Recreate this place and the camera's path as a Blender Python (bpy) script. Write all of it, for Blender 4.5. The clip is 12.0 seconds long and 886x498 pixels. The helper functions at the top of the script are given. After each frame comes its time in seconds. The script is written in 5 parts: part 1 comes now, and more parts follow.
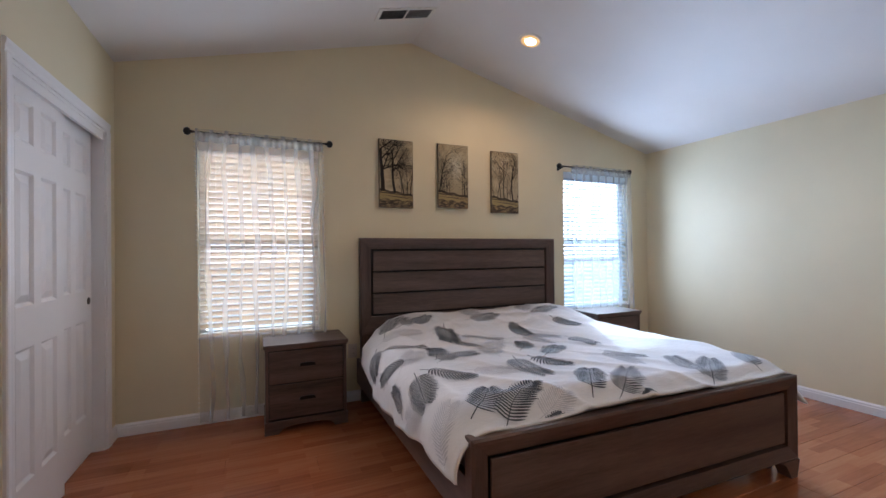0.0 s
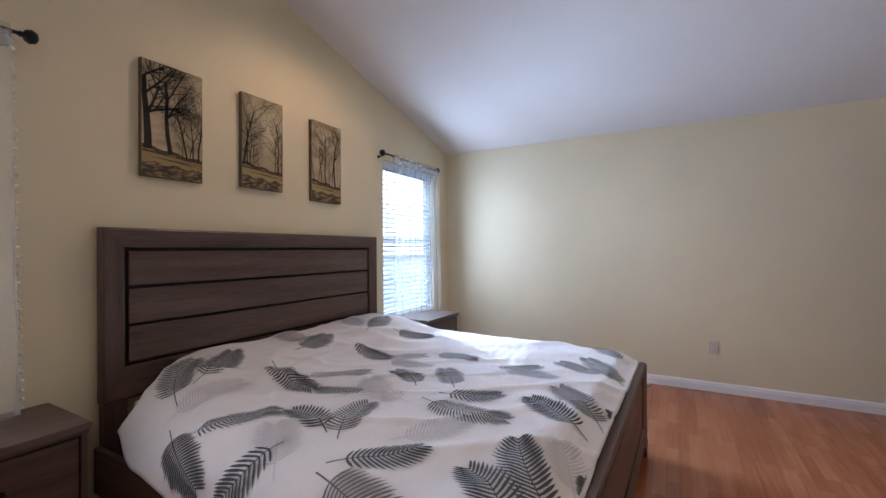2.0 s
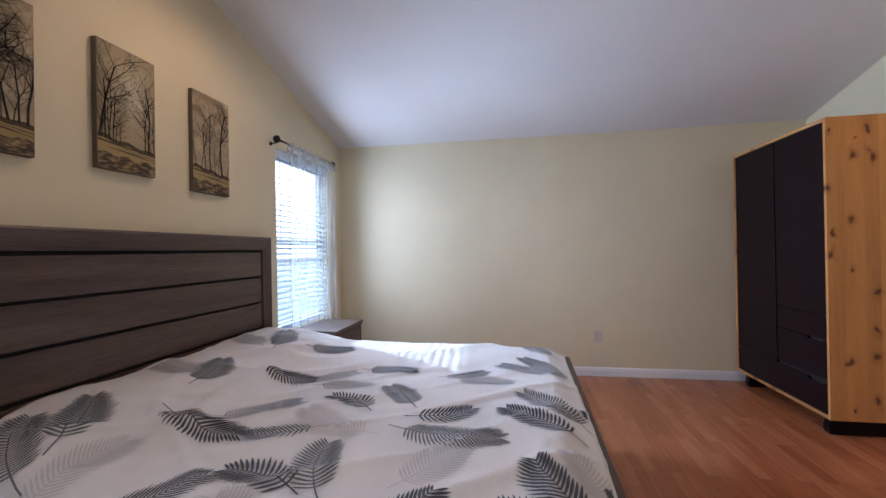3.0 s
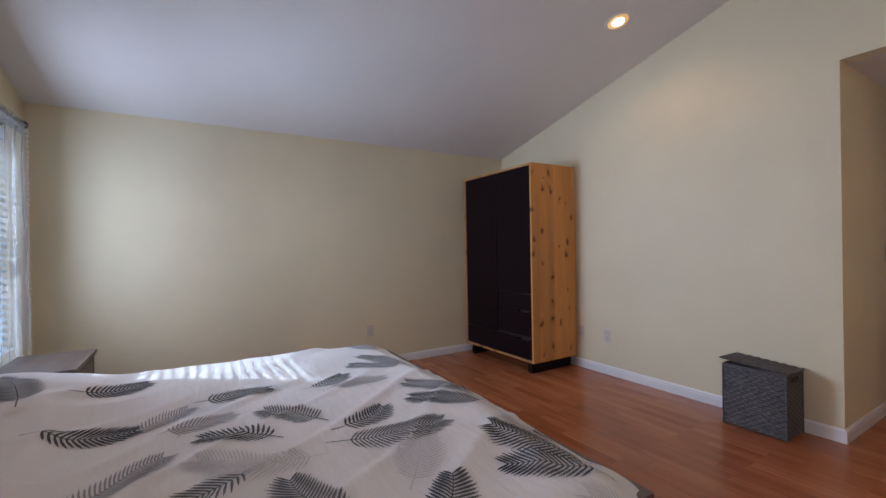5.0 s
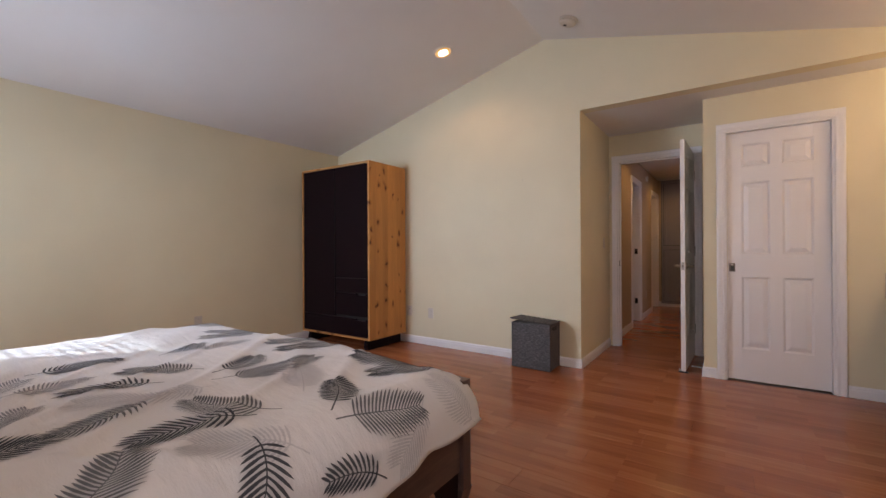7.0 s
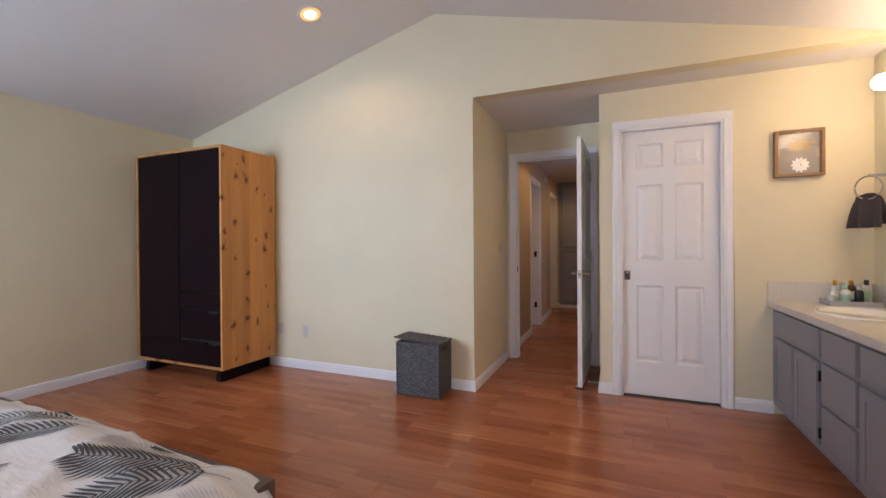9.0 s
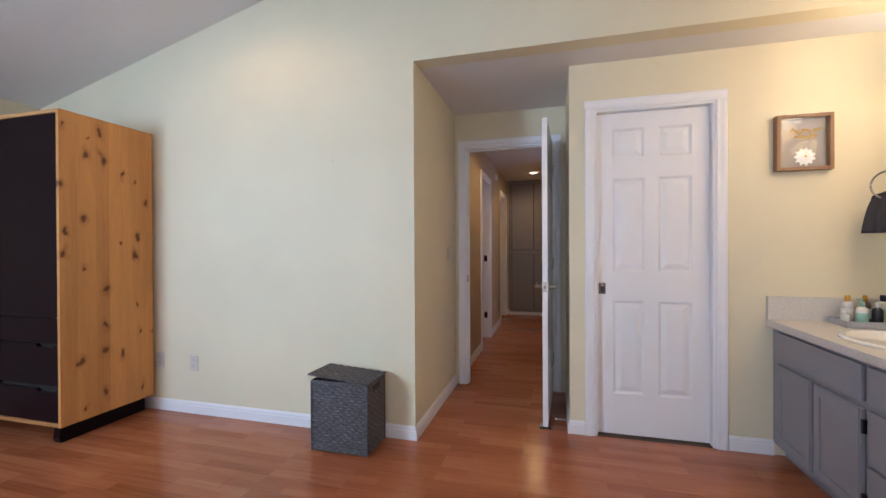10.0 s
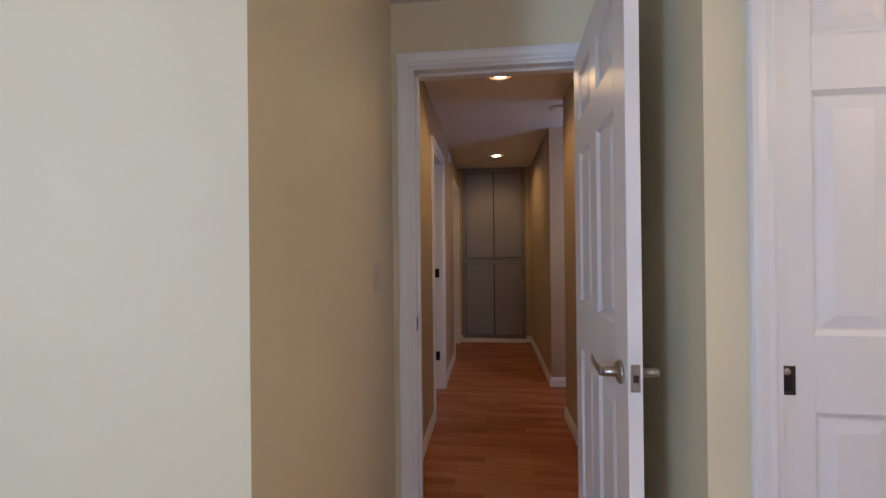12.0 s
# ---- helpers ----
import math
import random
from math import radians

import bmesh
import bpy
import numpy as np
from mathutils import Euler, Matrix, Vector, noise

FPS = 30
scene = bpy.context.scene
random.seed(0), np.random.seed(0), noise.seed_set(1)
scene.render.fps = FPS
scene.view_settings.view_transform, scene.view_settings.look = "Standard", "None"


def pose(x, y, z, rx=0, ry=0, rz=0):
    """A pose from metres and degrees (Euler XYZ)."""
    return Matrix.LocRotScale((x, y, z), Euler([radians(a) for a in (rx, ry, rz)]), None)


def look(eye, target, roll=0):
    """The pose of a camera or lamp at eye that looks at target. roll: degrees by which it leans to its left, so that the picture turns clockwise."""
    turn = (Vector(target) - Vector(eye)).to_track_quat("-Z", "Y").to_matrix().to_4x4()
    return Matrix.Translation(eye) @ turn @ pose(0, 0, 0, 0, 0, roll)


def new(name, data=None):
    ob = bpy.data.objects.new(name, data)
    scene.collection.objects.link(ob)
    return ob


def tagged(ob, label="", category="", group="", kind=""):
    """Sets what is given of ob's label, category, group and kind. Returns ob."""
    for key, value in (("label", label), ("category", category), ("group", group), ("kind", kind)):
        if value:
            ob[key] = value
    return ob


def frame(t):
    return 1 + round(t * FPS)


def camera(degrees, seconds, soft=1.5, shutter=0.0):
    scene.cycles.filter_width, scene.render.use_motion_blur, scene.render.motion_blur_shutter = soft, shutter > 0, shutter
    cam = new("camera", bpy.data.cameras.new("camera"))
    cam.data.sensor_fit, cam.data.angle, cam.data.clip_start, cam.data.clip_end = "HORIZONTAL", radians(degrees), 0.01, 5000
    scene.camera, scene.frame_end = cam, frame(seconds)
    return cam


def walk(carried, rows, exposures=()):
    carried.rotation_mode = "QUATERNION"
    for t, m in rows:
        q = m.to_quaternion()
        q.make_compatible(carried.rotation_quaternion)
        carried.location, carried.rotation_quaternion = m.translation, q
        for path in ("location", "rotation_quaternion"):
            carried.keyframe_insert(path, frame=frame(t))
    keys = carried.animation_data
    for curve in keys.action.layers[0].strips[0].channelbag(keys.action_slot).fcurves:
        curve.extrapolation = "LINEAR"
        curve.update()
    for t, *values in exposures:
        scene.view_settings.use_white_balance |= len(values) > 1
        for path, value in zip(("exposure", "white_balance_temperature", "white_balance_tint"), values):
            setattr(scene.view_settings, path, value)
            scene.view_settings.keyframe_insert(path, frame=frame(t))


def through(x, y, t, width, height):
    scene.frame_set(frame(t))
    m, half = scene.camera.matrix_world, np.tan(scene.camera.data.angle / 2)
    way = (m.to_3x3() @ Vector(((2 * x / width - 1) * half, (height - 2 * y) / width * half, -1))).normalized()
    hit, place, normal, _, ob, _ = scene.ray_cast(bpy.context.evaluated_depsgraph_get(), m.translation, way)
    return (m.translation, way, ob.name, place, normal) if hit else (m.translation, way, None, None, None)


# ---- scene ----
cam = camera(93.8, 12.0)
PATH = [
    (0, (0.18, 0.133, 1.247), (0.988, 1.962, 1.257), -0.5),
    (0.5, (0.094, 0.412, 1.251), (1.208, 2.073, 1.252), -0.4),
    (1, (0.033, 0.694, 1.248), (1.395, 2.159, 1.251), -0.4),
    (1.5, (0.034, 0.996, 1.244), (1.608, 2.23, 1.248), -0.4),
    (2, (0.048, 1.283, 1.251), (1.795, 2.256, 1.253), -0.3),
    (2.5, (0.073, 1.526, 1.247), (1.955, 2.203, 1.252), -0.7),
    (4.5, (0.215, 2.436, 1.241), (2.075, 1.703, 1.242), -1.0),
    (5, (0.192, 2.596, 1.25), (1.901, 1.556, 1.244), -1.0),
    (5.5, (0.123, 2.766, 1.2), (1.653, 1.478, 1.211), -0.6),
    (6, (0.059, 2.909, 1.191), (1.417, 1.441, 1.195), -0.5),
    (6.5, (0.012, 2.984, 1.142), (1.241, 1.406, 1.146), -0.4),
    (7, (-0.02, 3.003, 1.096), (1.115, 1.356, 1.098), -0.3),
    (9, (0.039, 2.338, 1.166), (0.809, 0.492, 1.156), -0.4),
    (9.5, (0.164, 2.003, 1.201), (0.806, 0.109, 1.19), -0.4),
    (10, (0.249, 1.617, 1.204), (0.77, -0.314, 1.195), -0.3),
    (10.5, (0.367, 1.184, 1.21), (0.792, -0.77, 1.204), -0.3),
    (11, (0.501, 0.754, 1.223), (0.847, -1.216, 1.219), -0.4),
    (11.5, (0.585, 0.309, 1.238), (0.866, -1.671, 1.238), -0.5),
    (12, (0.666, -0.13, 1.257), (0.888, -2.117, 1.263), -0.6),
]
# stops, kelvin and tint: the picture is cooler and brighter once it turns to the hall
EXPOSURES = [(0.0, 1.04, 6300, 21), (1.0, 1.02, 6300, 22), (2.5, 1.03, 6450, 25), (4.5, 0.57, 6600, 24), (5.5, 0.54, 7050, 28), (6.5, 0.68, 7650, 29), (7.0, 0.74, 7800, 29), (9.0, 1.15, 6900, 23), (10.0, 1.32, 6250, 18), (11.0, 1.22, 6150, 20), (12.0, 1.14, 6350, 19)]
walk(cam, [(t, look(eye, target, roll)) for t, eye, target, roll in PATH], EXPOSURES)

# ---- world, sun, exposure ----
SUN_TRAVEL = Vector((-0.627, -1.172, -1.0)).normalized()
world = bpy.data.worlds.new("sky")
scene.world = world
world.use_nodes = True
wn = world.node_tree
sky = wn.nodes.new("ShaderNodeTexSky")
sky.sky_type, sky.sun_disc = "NISHITA", False
sky.sun_elevation = math.asin(-SUN_TRAVEL.z)
sky.sun_rotation = math.atan2(-SUN_TRAVEL.x, -SUN_TRAVEL.y)
wn.links.new(sky.outputs[0], wn.nodes["Background"].inputs[0])
wn.nodes["Background"].inputs[1].default_value = 0.11

sun = new("sun", bpy.data.lights.new("sun", "SUN"))
sun.data.energy, sun.data.angle, sun.data.color = 4.3, radians(0.5), (0.57, 0.85, 1.0)
sun.matrix_world = look((8, 14, 10), Vector((8, 14, 10)) + SUN_TRAVEL)


def lamp(name, kind, place, energy, color, size=0.1, target=None, spot=180):
    ob = new(name, bpy.data.lights.new(name, kind))
    ob.data.energy, ob.data.color = energy, color
    if kind == "AREA":
        ob.data.shape, ob.data.size = "RECTANGLE", size[0]
        ob.data.size_y, ob.data.spread = size[1], radians(spot)
    elif kind == "SPOT":
        ob.data.spot_size, ob.data.spot_blend, ob.data.shadow_soft_size = radians(spot), 0.6, size
    else:
        ob.data.shadow_soft_size = size
    ob.matrix_world = look(place, target) if target else Matrix.Translation(place)
    return ob


WARM = (1.0, 0.70, 0.40)
AMBER = (1.0, 0.66, 0.27)
CEIL_W, HALL_W, VAN_W = 8.0, 7.0, 1.6
# daylight of the two windows, in their openings inside the blinds
lamp("window_daylight", "AREA", (0.2, 3.46, 1.58), 3.0, (0.74, 0.87, 1.0), (0.8, 1.0), (0.2, 0.0, 1.58))
lamp("window_daylight", "AREA", (0.2, 3.40, 1.37), 2.4, (0.78, 0.87, 1.0), (0.6, 1.2), (1.3, -0.8, 1.2), 95)
lamp("window_daylight", "AREA", (3.50, 3.46, 1.50), 11.5, (0.54, 0.75, 1.0), (0.8, 1.1), (3.40, 0.0, 1.52))
lamp("window_daylight", "AREA", (3.5, 3.40, 1.60), 12.0, (0.50, 0.74, 1.0), (0.6, 0.85), (2.1, -0.8, 1.3), 100)


# ---- materials ----
class Nodes:
    """A small wrapper round a node tree with a Principled shader."""

    def __init__(self, name, rough=0.6, metal=0.0, color=(0.5, 0.5, 0.5)):
        self.m = bpy.data.materials.new(name)
        self.m.use_nodes = True
        self.t = self.m.node_tree
        self.p = self.t.nodes["Principled BSDF"]
        self.p.inputs["Roughness"].default_value = rough
        self.p.inputs["Metallic"].default_value = metal
        self.p.inputs["Base Color"].default_value = (*color, 1)

    def n(self, kind, **sets):
        node = self.t.nodes.new(kind)
        for k, v in sets.items():
            node.inputs[k.replace("_", " ")].default_value = v
        return node

    def link(self, a, b):
        self.t.links.new(a, b)

    def coords(self, scale=(1, 1, 1), world=True):
        mapping = self.n("ShaderNodeMapping")
        mapping.inputs["Scale"].default_value = scale
        if world:
            self.link(self.n("ShaderNodeNewGeometry").outputs["Position"], mapping.inputs[0])
        else:
            self.link(self.n("ShaderNodeTexCoord").outputs["Object"], mapping.inputs[0])
        return mapping.outputs[0]

    def noise(self, vec, scale, detail=4, rough=0.55):
        t = self.n("ShaderNodeTexNoise", Scale=scale, Detail=detail, Roughness=rough)
        self.link(vec, t.inputs["Vector"])
        return t.outputs["Fac"]

    def ramp(self, fac, stops):
        r = self.n("ShaderNodeValToRGB")
        e = r.color_ramp.elements
        while len(e) < len(stops):
            e.new(0.5)
        for el, (p, c) in zip(e, stops):
            el.position, el.color = p, (*c, 1)
        self.link(fac, r.inputs[0])
        return r.outputs[0]

    def mix(self, fac, a, b, kind="MIX"):
        m = self.t.nodes.new("ShaderNodeMix")
        m.data_type, m.blend_type = "RGBA", kind
        for sock, v in ((m.inputs["Factor"], fac), (m.inputs["A"], a), (m.inputs["B"], b)):
            sock = [s for s in m.inputs if s.name == sock.name and (s.type == "RGBA" or s.name == "Factor" and s.type == "VALUE")][0]
            if isinstance(v, (int, float)):
                sock.default_value = v
            elif isinstance(v, tuple):
                sock.default_value = (*v, 1)
            else:
                self.link(v, sock)
        return [o for o in m.outputs if o.type == "RGBA"][0]

    def math(self, op, a, b=0.0, c=None):
        m = self.t.nodes.new("ShaderNodeMath")
        m.operation = op
        for i, v in enumerate((a, b, c)):
            if v is None:
                continue
            if isinstance(v, (int, float)):
                m.inputs[i].default_value = v
            else:
                self.link(v, m.inputs[i])
        return m.outputs[0]

    def color(self, out):
        self.link(out, self.p.inputs["Base Color"])
        return self

    def rough(self, out):
        self.link(out, self.p.inputs["Roughness"])
        return self

    def bump(self, height, strength=0.2, distance=0.002):
        b = self.n("ShaderNodeBump", Strength=strength, Distance=distance)
        self.link(height, b.inputs["Height"])
        self.link(b.outputs[0], self.p.inputs["Normal"])
        return self


def paint(name, color, rough=0.55, vary=0.04, grain=160, bump=0.12):
    k = Nodes(name, rough)
    v = k.coords()
    big = k.noise(v, 1.3, 3)
    lo, hi = tuple(c * (1 - vary) for c in color), tuple(min(1, c * (1 + vary)) for c in color)
    k.color(k.ramp(big, [(0.3, lo), (0.7, hi)]))
    k.rough(k.math("MULTIPLY_ADD", k.noise(v, 6, 3), 0.2, rough - 0.1))
    k.bump(k.noise(v, grain, 3), bump, 0.002)
    return k.m


def wood(name, dark, light, axis, rough=0.45, rings=14, knots=False, world=True):
    """Wood with its grain along one axis (0, 1, 2)."""
    k = Nodes(name, rough)
    scale = [9.0, 9.0, 9.0]
    scale[axis] = 0.7
    v = k.coords(tuple(scale), world)
    info = k.n("ShaderNodeObjectInfo")
    shift = k.n("ShaderNodeVectorMath")
    shift.operation = "ADD"
    k.link(v, shift.inputs[0])
    comb = k.n("ShaderNodeCombineXYZ")
    k.link(k.math("MULTIPLY", info.outputs["Random"], 37.0), comb.inputs[(axis + 1) % 3])
    k.link(comb.outputs[0], shift.inputs[1])
    v = shift.outputs[0]
    wob = k.noise(v, 1.2, 4, 0.6)
    fine = k.noise(v, rings, 6, 0.7)
    f = k.math("ADD", k.math("MULTIPLY", wob, 0.6), k.math("MULTIPLY", fine, 0.4))
    lo, hi = (0.40, 0.60) if knots else (0.33, 0.68)
    col = k.ramp(f, [(lo, dark), (0.5, tuple((a + b) / 2 for a, b in zip(dark, light))), (hi, light)])
    if knots:
        vo = k.n("ShaderNodeTexVoronoi", Scale=1.0, Randomness=1.0)
        vo.voronoi_dimensions = "2D"
        place, flat = k.n("ShaderNodeSeparateXYZ"), k.n("ShaderNodeCombineXYZ")
        k.link(k.coords((1, 1, 1), world), place.inputs[0])
        k.link(k.math("MULTIPLY", place.outputs[1], 8.0), flat.inputs[0])
        k.link(k.math("MULTIPLY", place.outputs[axis], 4.6), flat.inputs[1])
        jitter = k.n("ShaderNodeTexNoise", Scale=9.0, Detail=3.0)
        k.link(k.coords((1, 1, 1), world), jitter.inputs["Vector"])
        moved = k.n("ShaderNodeVectorMath")
        moved.operation = "MULTIPLY_ADD"
        k.link(jitter.outputs["Color"], moved.inputs[0])
        moved.inputs[1].default_value = (0.8, 0.8, 0)
        k.link(flat.outputs[0], moved.inputs[2])
        k.link(moved.outputs[0], vo.inputs["Vector"])
        wide = k.n("ShaderNodeSeparateColor")
        k.link(vo.outputs["Color"], wide.inputs[0])
        knot = k.ramp(k.math("DIVIDE", vo.outputs["Distance"], k.math("MULTIPLY_ADD", wide.outputs[1], 1.1, 0.5)), [(0.0, (1, 1, 1)), (0.06, (0.9, 0.9, 0.9)), (0.115, (0, 0, 0))])
        keep = k.math("GREATER_THAN", k.n("ShaderNodeSeparateColor").outputs[0], 0.40)
        sep = keep.node.inputs[0].links[0].from_node
        k.link(vo.outputs["Color"], sep.inputs[0])
        halo = k.ramp(k.math("DIVIDE", vo.outputs["Distance"], k.math("MULTIPLY_ADD", wide.outputs[1], 1.1, 0.5)), [(0.08, (1, 1, 1)), (0.24, (0, 0, 0))])
        tone = k.ramp(info.outputs["Random"], [(0.0, (light[0] * 0.66, light[1] * 0.58, light[2] * 0.5)), (0.5, light), (1.0, tuple(min(1, c * 1.2) for c in light))])
        col = k.mix(0.6, col, tone)
        col = k.mix(k.math("MULTIPLY", k.math("MULTIPLY", halo, 0.5), keep), col, (0.27, 0.085, 0.016))
        col = k.mix(k.math("MULTIPLY", k.math("MULTIPLY", knot, 0.95), keep), col, (0.105, 0.028, 0.006))
    k.color(col)
    k.rough(k.math("MULTIPLY_ADD", fine, 0.25, rough - 0.12))
    k.bump(fine, 0.25, 0.001)
    return k.m


def plain(name, color, rough=0.5, metal=0.0, bump=0.0, scale=90):
    k = Nodes(name, rough, metal, color)
    v = k.coords()
    f = k.noise(v, scale, 3)
    k.color(k.ramp(f, [(0.3, tuple(c * 0.9 for c in color)), (0.7, tuple(min(1, c * 1.08) for c in color))]))
    k.rough(k.math("MULTIPLY_ADD", f, 0.16, rough - 0.08))
    if bump:
        k.bump(f, bump, 0.001)
    return k.m


def glow(name, color, strength):
    k = Nodes(name, 0.4, 0, color)
    k.p.inputs["Emission Color"].default_value = (*color, 1)
    k.p.inputs["Emission Strength"].default_value = strength
    return k.m


def laminate():
    """Three-strip cherry laminate: strips 65 mm wide and about 0.4 m long, their shades varied."""
    k = Nodes("cherry_laminate", 0.28)
    br = k.n("ShaderNodeTexBrick", Color1=(0.0, 0.0, 0.0, 1), Color2=(1, 1, 1, 1), Mortar=(0.5, 0.5, 0.5, 1), Scale=1.0)
    br.inputs["Mortar Size"].default_value = 0.0
    br.inputs["Brick Width"].default_value, br.inputs["Row Height"].default_value = 0.43, 0.0633
    br.offset, br.offset_frequency, br.squash = 0.37, 3, 1.0
    k.link(k.coords(), br.inputs["Vector"])
    grain = k.noise(k.coords((1.6, 26.0, 10.0)), 2.0, 5, 0.55)
    stains = k.noise(k.coords((1.0, 3.0, 1.0)), 1.6, 3)
    info = k.n("ShaderNodeObjectInfo")
    tone = k.math("ADD", k.math("MULTIPLY", br.outputs["Color"], 0.38), k.math("MULTIPLY", grain, 0.62))
    tone = k.math("ADD", tone, k.math("MULTIPLY", k.math("SUBTRACT", info.outputs["Random"], 0.5), 0.14))
    tone = k.math("ADD", tone, k.math("MULTIPLY", k.math("SUBTRACT", stains, 0.5), 0.3))
    k.color(k.ramp(tone, [(0.12, (0.25, 0.068, 0.028)), (0.5, (0.385, 0.120, 0.051)), (0.92, (0.505, 0.192, 0.092))]))
    k.rough(k.math("MULTIPLY_ADD", grain, 0.12, 0.14))
    k.bump(grain, 0.04, 0.001)
    return k.m


CREAM = paint("cream_wall_paint", (0.72, 0.64, 0.455), 0.6)
HALLTAN = paint("tan_wall_paint", (0.50, 0.39, 0.27), 0.6)
CEIL = paint("white_ceiling_paint", (0.74, 0.72, 0.71), 0.75, 0.03, 90, 0.3)
TRIM = paint("white_trim_paint", (0.80, 0.79, 0.80), 0.35, 0.02, 200, 0.04)
DOORW = paint("white_door_paint", (0.80, 0.78, 0.78), 0.38, 0.02, 260, 0.06)
FLOORM = laminate()
GREYWOOD = wood("grey_brown_oak_x", (0.030, 0.0165, 0.014), (0.160, 0.101, 0.084), 0, 0.42)
GREYWOODV = wood("grey_brown_oak_z", (0.030, 0.0165, 0.014), (0.160, 0.101, 0.084), 2, 0.42)
GREYWOODY = wood("grey_brown_oak_y", (0.030, 0.0165, 0.014), (0.160, 0.101, 0.084), 1, 0.42)
GROOVE = plain("dark_groove", (0.012, 0.010, 0.010), 0.6)
PINE = wood("knotty_pine", (0.33, 0.12, 0.030), (0.62, 0.285, 0.085), 2, 0.58, 9, True)
BLACKM = plain("black_lacquer", (0.010, 0.004, 0.006), 0.34)
BLACKM.node_tree.nodes["Principled BSDF"].inputs["Specular IOR Level"].default_value = 0.10
DARKNICKEL = plain("dark_nickel", (0.13, 0.105, 0.09), 0.3, 1.0)
BLACKMETAL = plain("black_metal", (0.012, 0.012, 0.013), 0.35, 0.6)
STEEL = plain("brushed_nickel", (0.42, 0.39, 0.36), 0.34, 1.0)
GREYCAB = paint("grey_cabinet_paint", (0.26, 0.25, 0.27), 0.45, 0.03, 240, 0.05)
LAMINATE = plain("cream_laminate_top", (0.62, 0.58, 0.53), 0.35)
PLASTIC = plain("white_plastic", (0.74, 0.72, 0.68), 0.4)
ALMOND = plain("almond_plastic", (0.60, 0.54, 0.47), 0.4)
BULB = glow("lit_lamp_glass", (1.0, 0.91, 0.74), 8.0)
# the reflector glows by itself, as though lit by its lamp
REFLECTOR = glow("amber_glow_reflector", (1.0, 0.62, 0.25), 0.34)


# ---- mesh helpers ----
def box(bm, x0, x1, y0, y1, z0, z1, bevel=0.0):
    vs = bmesh.ops.create_cube(bm, size=1.0)["verts"]
    bmesh.ops.scale(bm, verts=vs, vec=(abs(x1 - x0), abs(y1 - y0), abs(z1 - z0)))
    bmesh.ops.translate(bm, verts=vs, vec=((x0 + x1) / 2, (y0 + y1) / 2, (z0 + z1) / 2))
    if bevel:
        es = list({e for v in vs for e in v.link_edges})
        bmesh.ops.bevel(bm, geom=es, offset=bevel, segments=2, profile=0.6, affect="EDGES")
    return vs


def boxed(*args, bevel=0.0):
    bm = bmesh.new()
    box(bm, *args, bevel=bevel)
    return bm


def prism(bm, pts, axis, a, b):
    """A prism: pts in the plane across the axis (0: y,z; 1: x,z; 2: x,y), from a to b along it."""
    def at(p, d):
        return {0: (d, p[0], p[1]), 1: (p[0], d, p[1]), 2: (p[0], p[1], d)}[axis]
    lo, hi = [bm.verts.new(at(p, a)) for p in pts], [bm.verts.new(at(p, b)) for p in pts]
    n = len(pts)
    bm.faces.new(lo), bm.faces.new(hi[::-1])
    for i in range(n):
        bm.faces.new((lo[i], hi[i], hi[(i + 1) % n], lo[(i + 1) % n]))
    bmesh.ops.recalc_face_normals(bm, faces=bm.faces)
    return bm


def lathe(bm, profile, center=(0, 0, 0), n=24, axis=2):
    """A turned body: profile of (radius, height) round an axis through center."""
    rings = []
    for r, h in profile:
        ring = []
        for i in range(n):
            a = 2 * math.pi * i / n
            p = [r * math.cos(a), r * math.sin(a), h]
            if axis == 0:
                p = [p[2], p[0], p[1]]
            elif axis == 1:
                p = [p[0], p[2], p[1]]
            ring.append(bm.verts.new([c + q for c, q in zip(center, p)]))
        rings.append(ring)
    for r0, r1 in zip(rings, rings[1:]):
        for i in range(n):
            bm.faces.new((r0[i], r0[(i + 1) % n], r1[(i + 1) % n], r1[i]))
    bm.faces.new(rings[0][::-1]), bm.faces.new(rings[-1])
    bmesh.ops.recalc_face_normals(bm, faces=bm.faces)
    return bm


def tube(bm, pts, r, n=10):
    """A round bar along a line of points."""
    pts = [Vector(p) for p in pts]
    rings = []
    for i, p in enumerate(pts):
        d = (pts[min(i + 1, len(pts) - 1)] - pts[max(i - 1, 0)]).normalized()
        u = d.orthogonal().normalized() if abs(d.z) < 0.99 else Vector((1, 0, 0))
        if abs(d.z) < 0.99:
            u = d.cross(Vector((0, 0, 1))).normalized()
        w = d.cross(u)
        rings.append([bm.verts.new(p + r * (math.cos(2 * math.pi * k / n) * u + math.sin(2 * math.pi * k / n) * w)) for k in range(n)])
    for r0, r1 in zip(rings, rings[1:]):
        for k in range(n):
            bm.faces.new((r0[k], r0[(k + 1) % n], r1[(k + 1) % n], r1[k]))
    bm.faces.new(rings[0][::-1]), bm.faces.new(rings[-1])
    bmesh.ops.recalc_face_normals(bm, faces=bm.faces)
    return bm


def mesh(name, bm, material, smooth=False):
    me = bpy.data.meshes.new(name)
    bm.to_mesh(me)
    bm.free()
    me.materials.append(material)
    if smooth:
        me.shade_smooth()
    return new(name, me)


def part(name, bm, material, parent, label="", smooth=False):
    ob = mesh(name, bm, material, smooth)
    ob.parent = parent
    ob.matrix_parent_inverse = parent.matrix_world.inverted()
    return tagged(ob, label)


def thing(name, place, label, category, group="", kind=""):
    ob = new(name)
    ob.empty_display_size = 0.1
    ob.location = place
    ob.matrix_world = Matrix.Translation(place)
    return tagged(ob, label, category, group, kind)


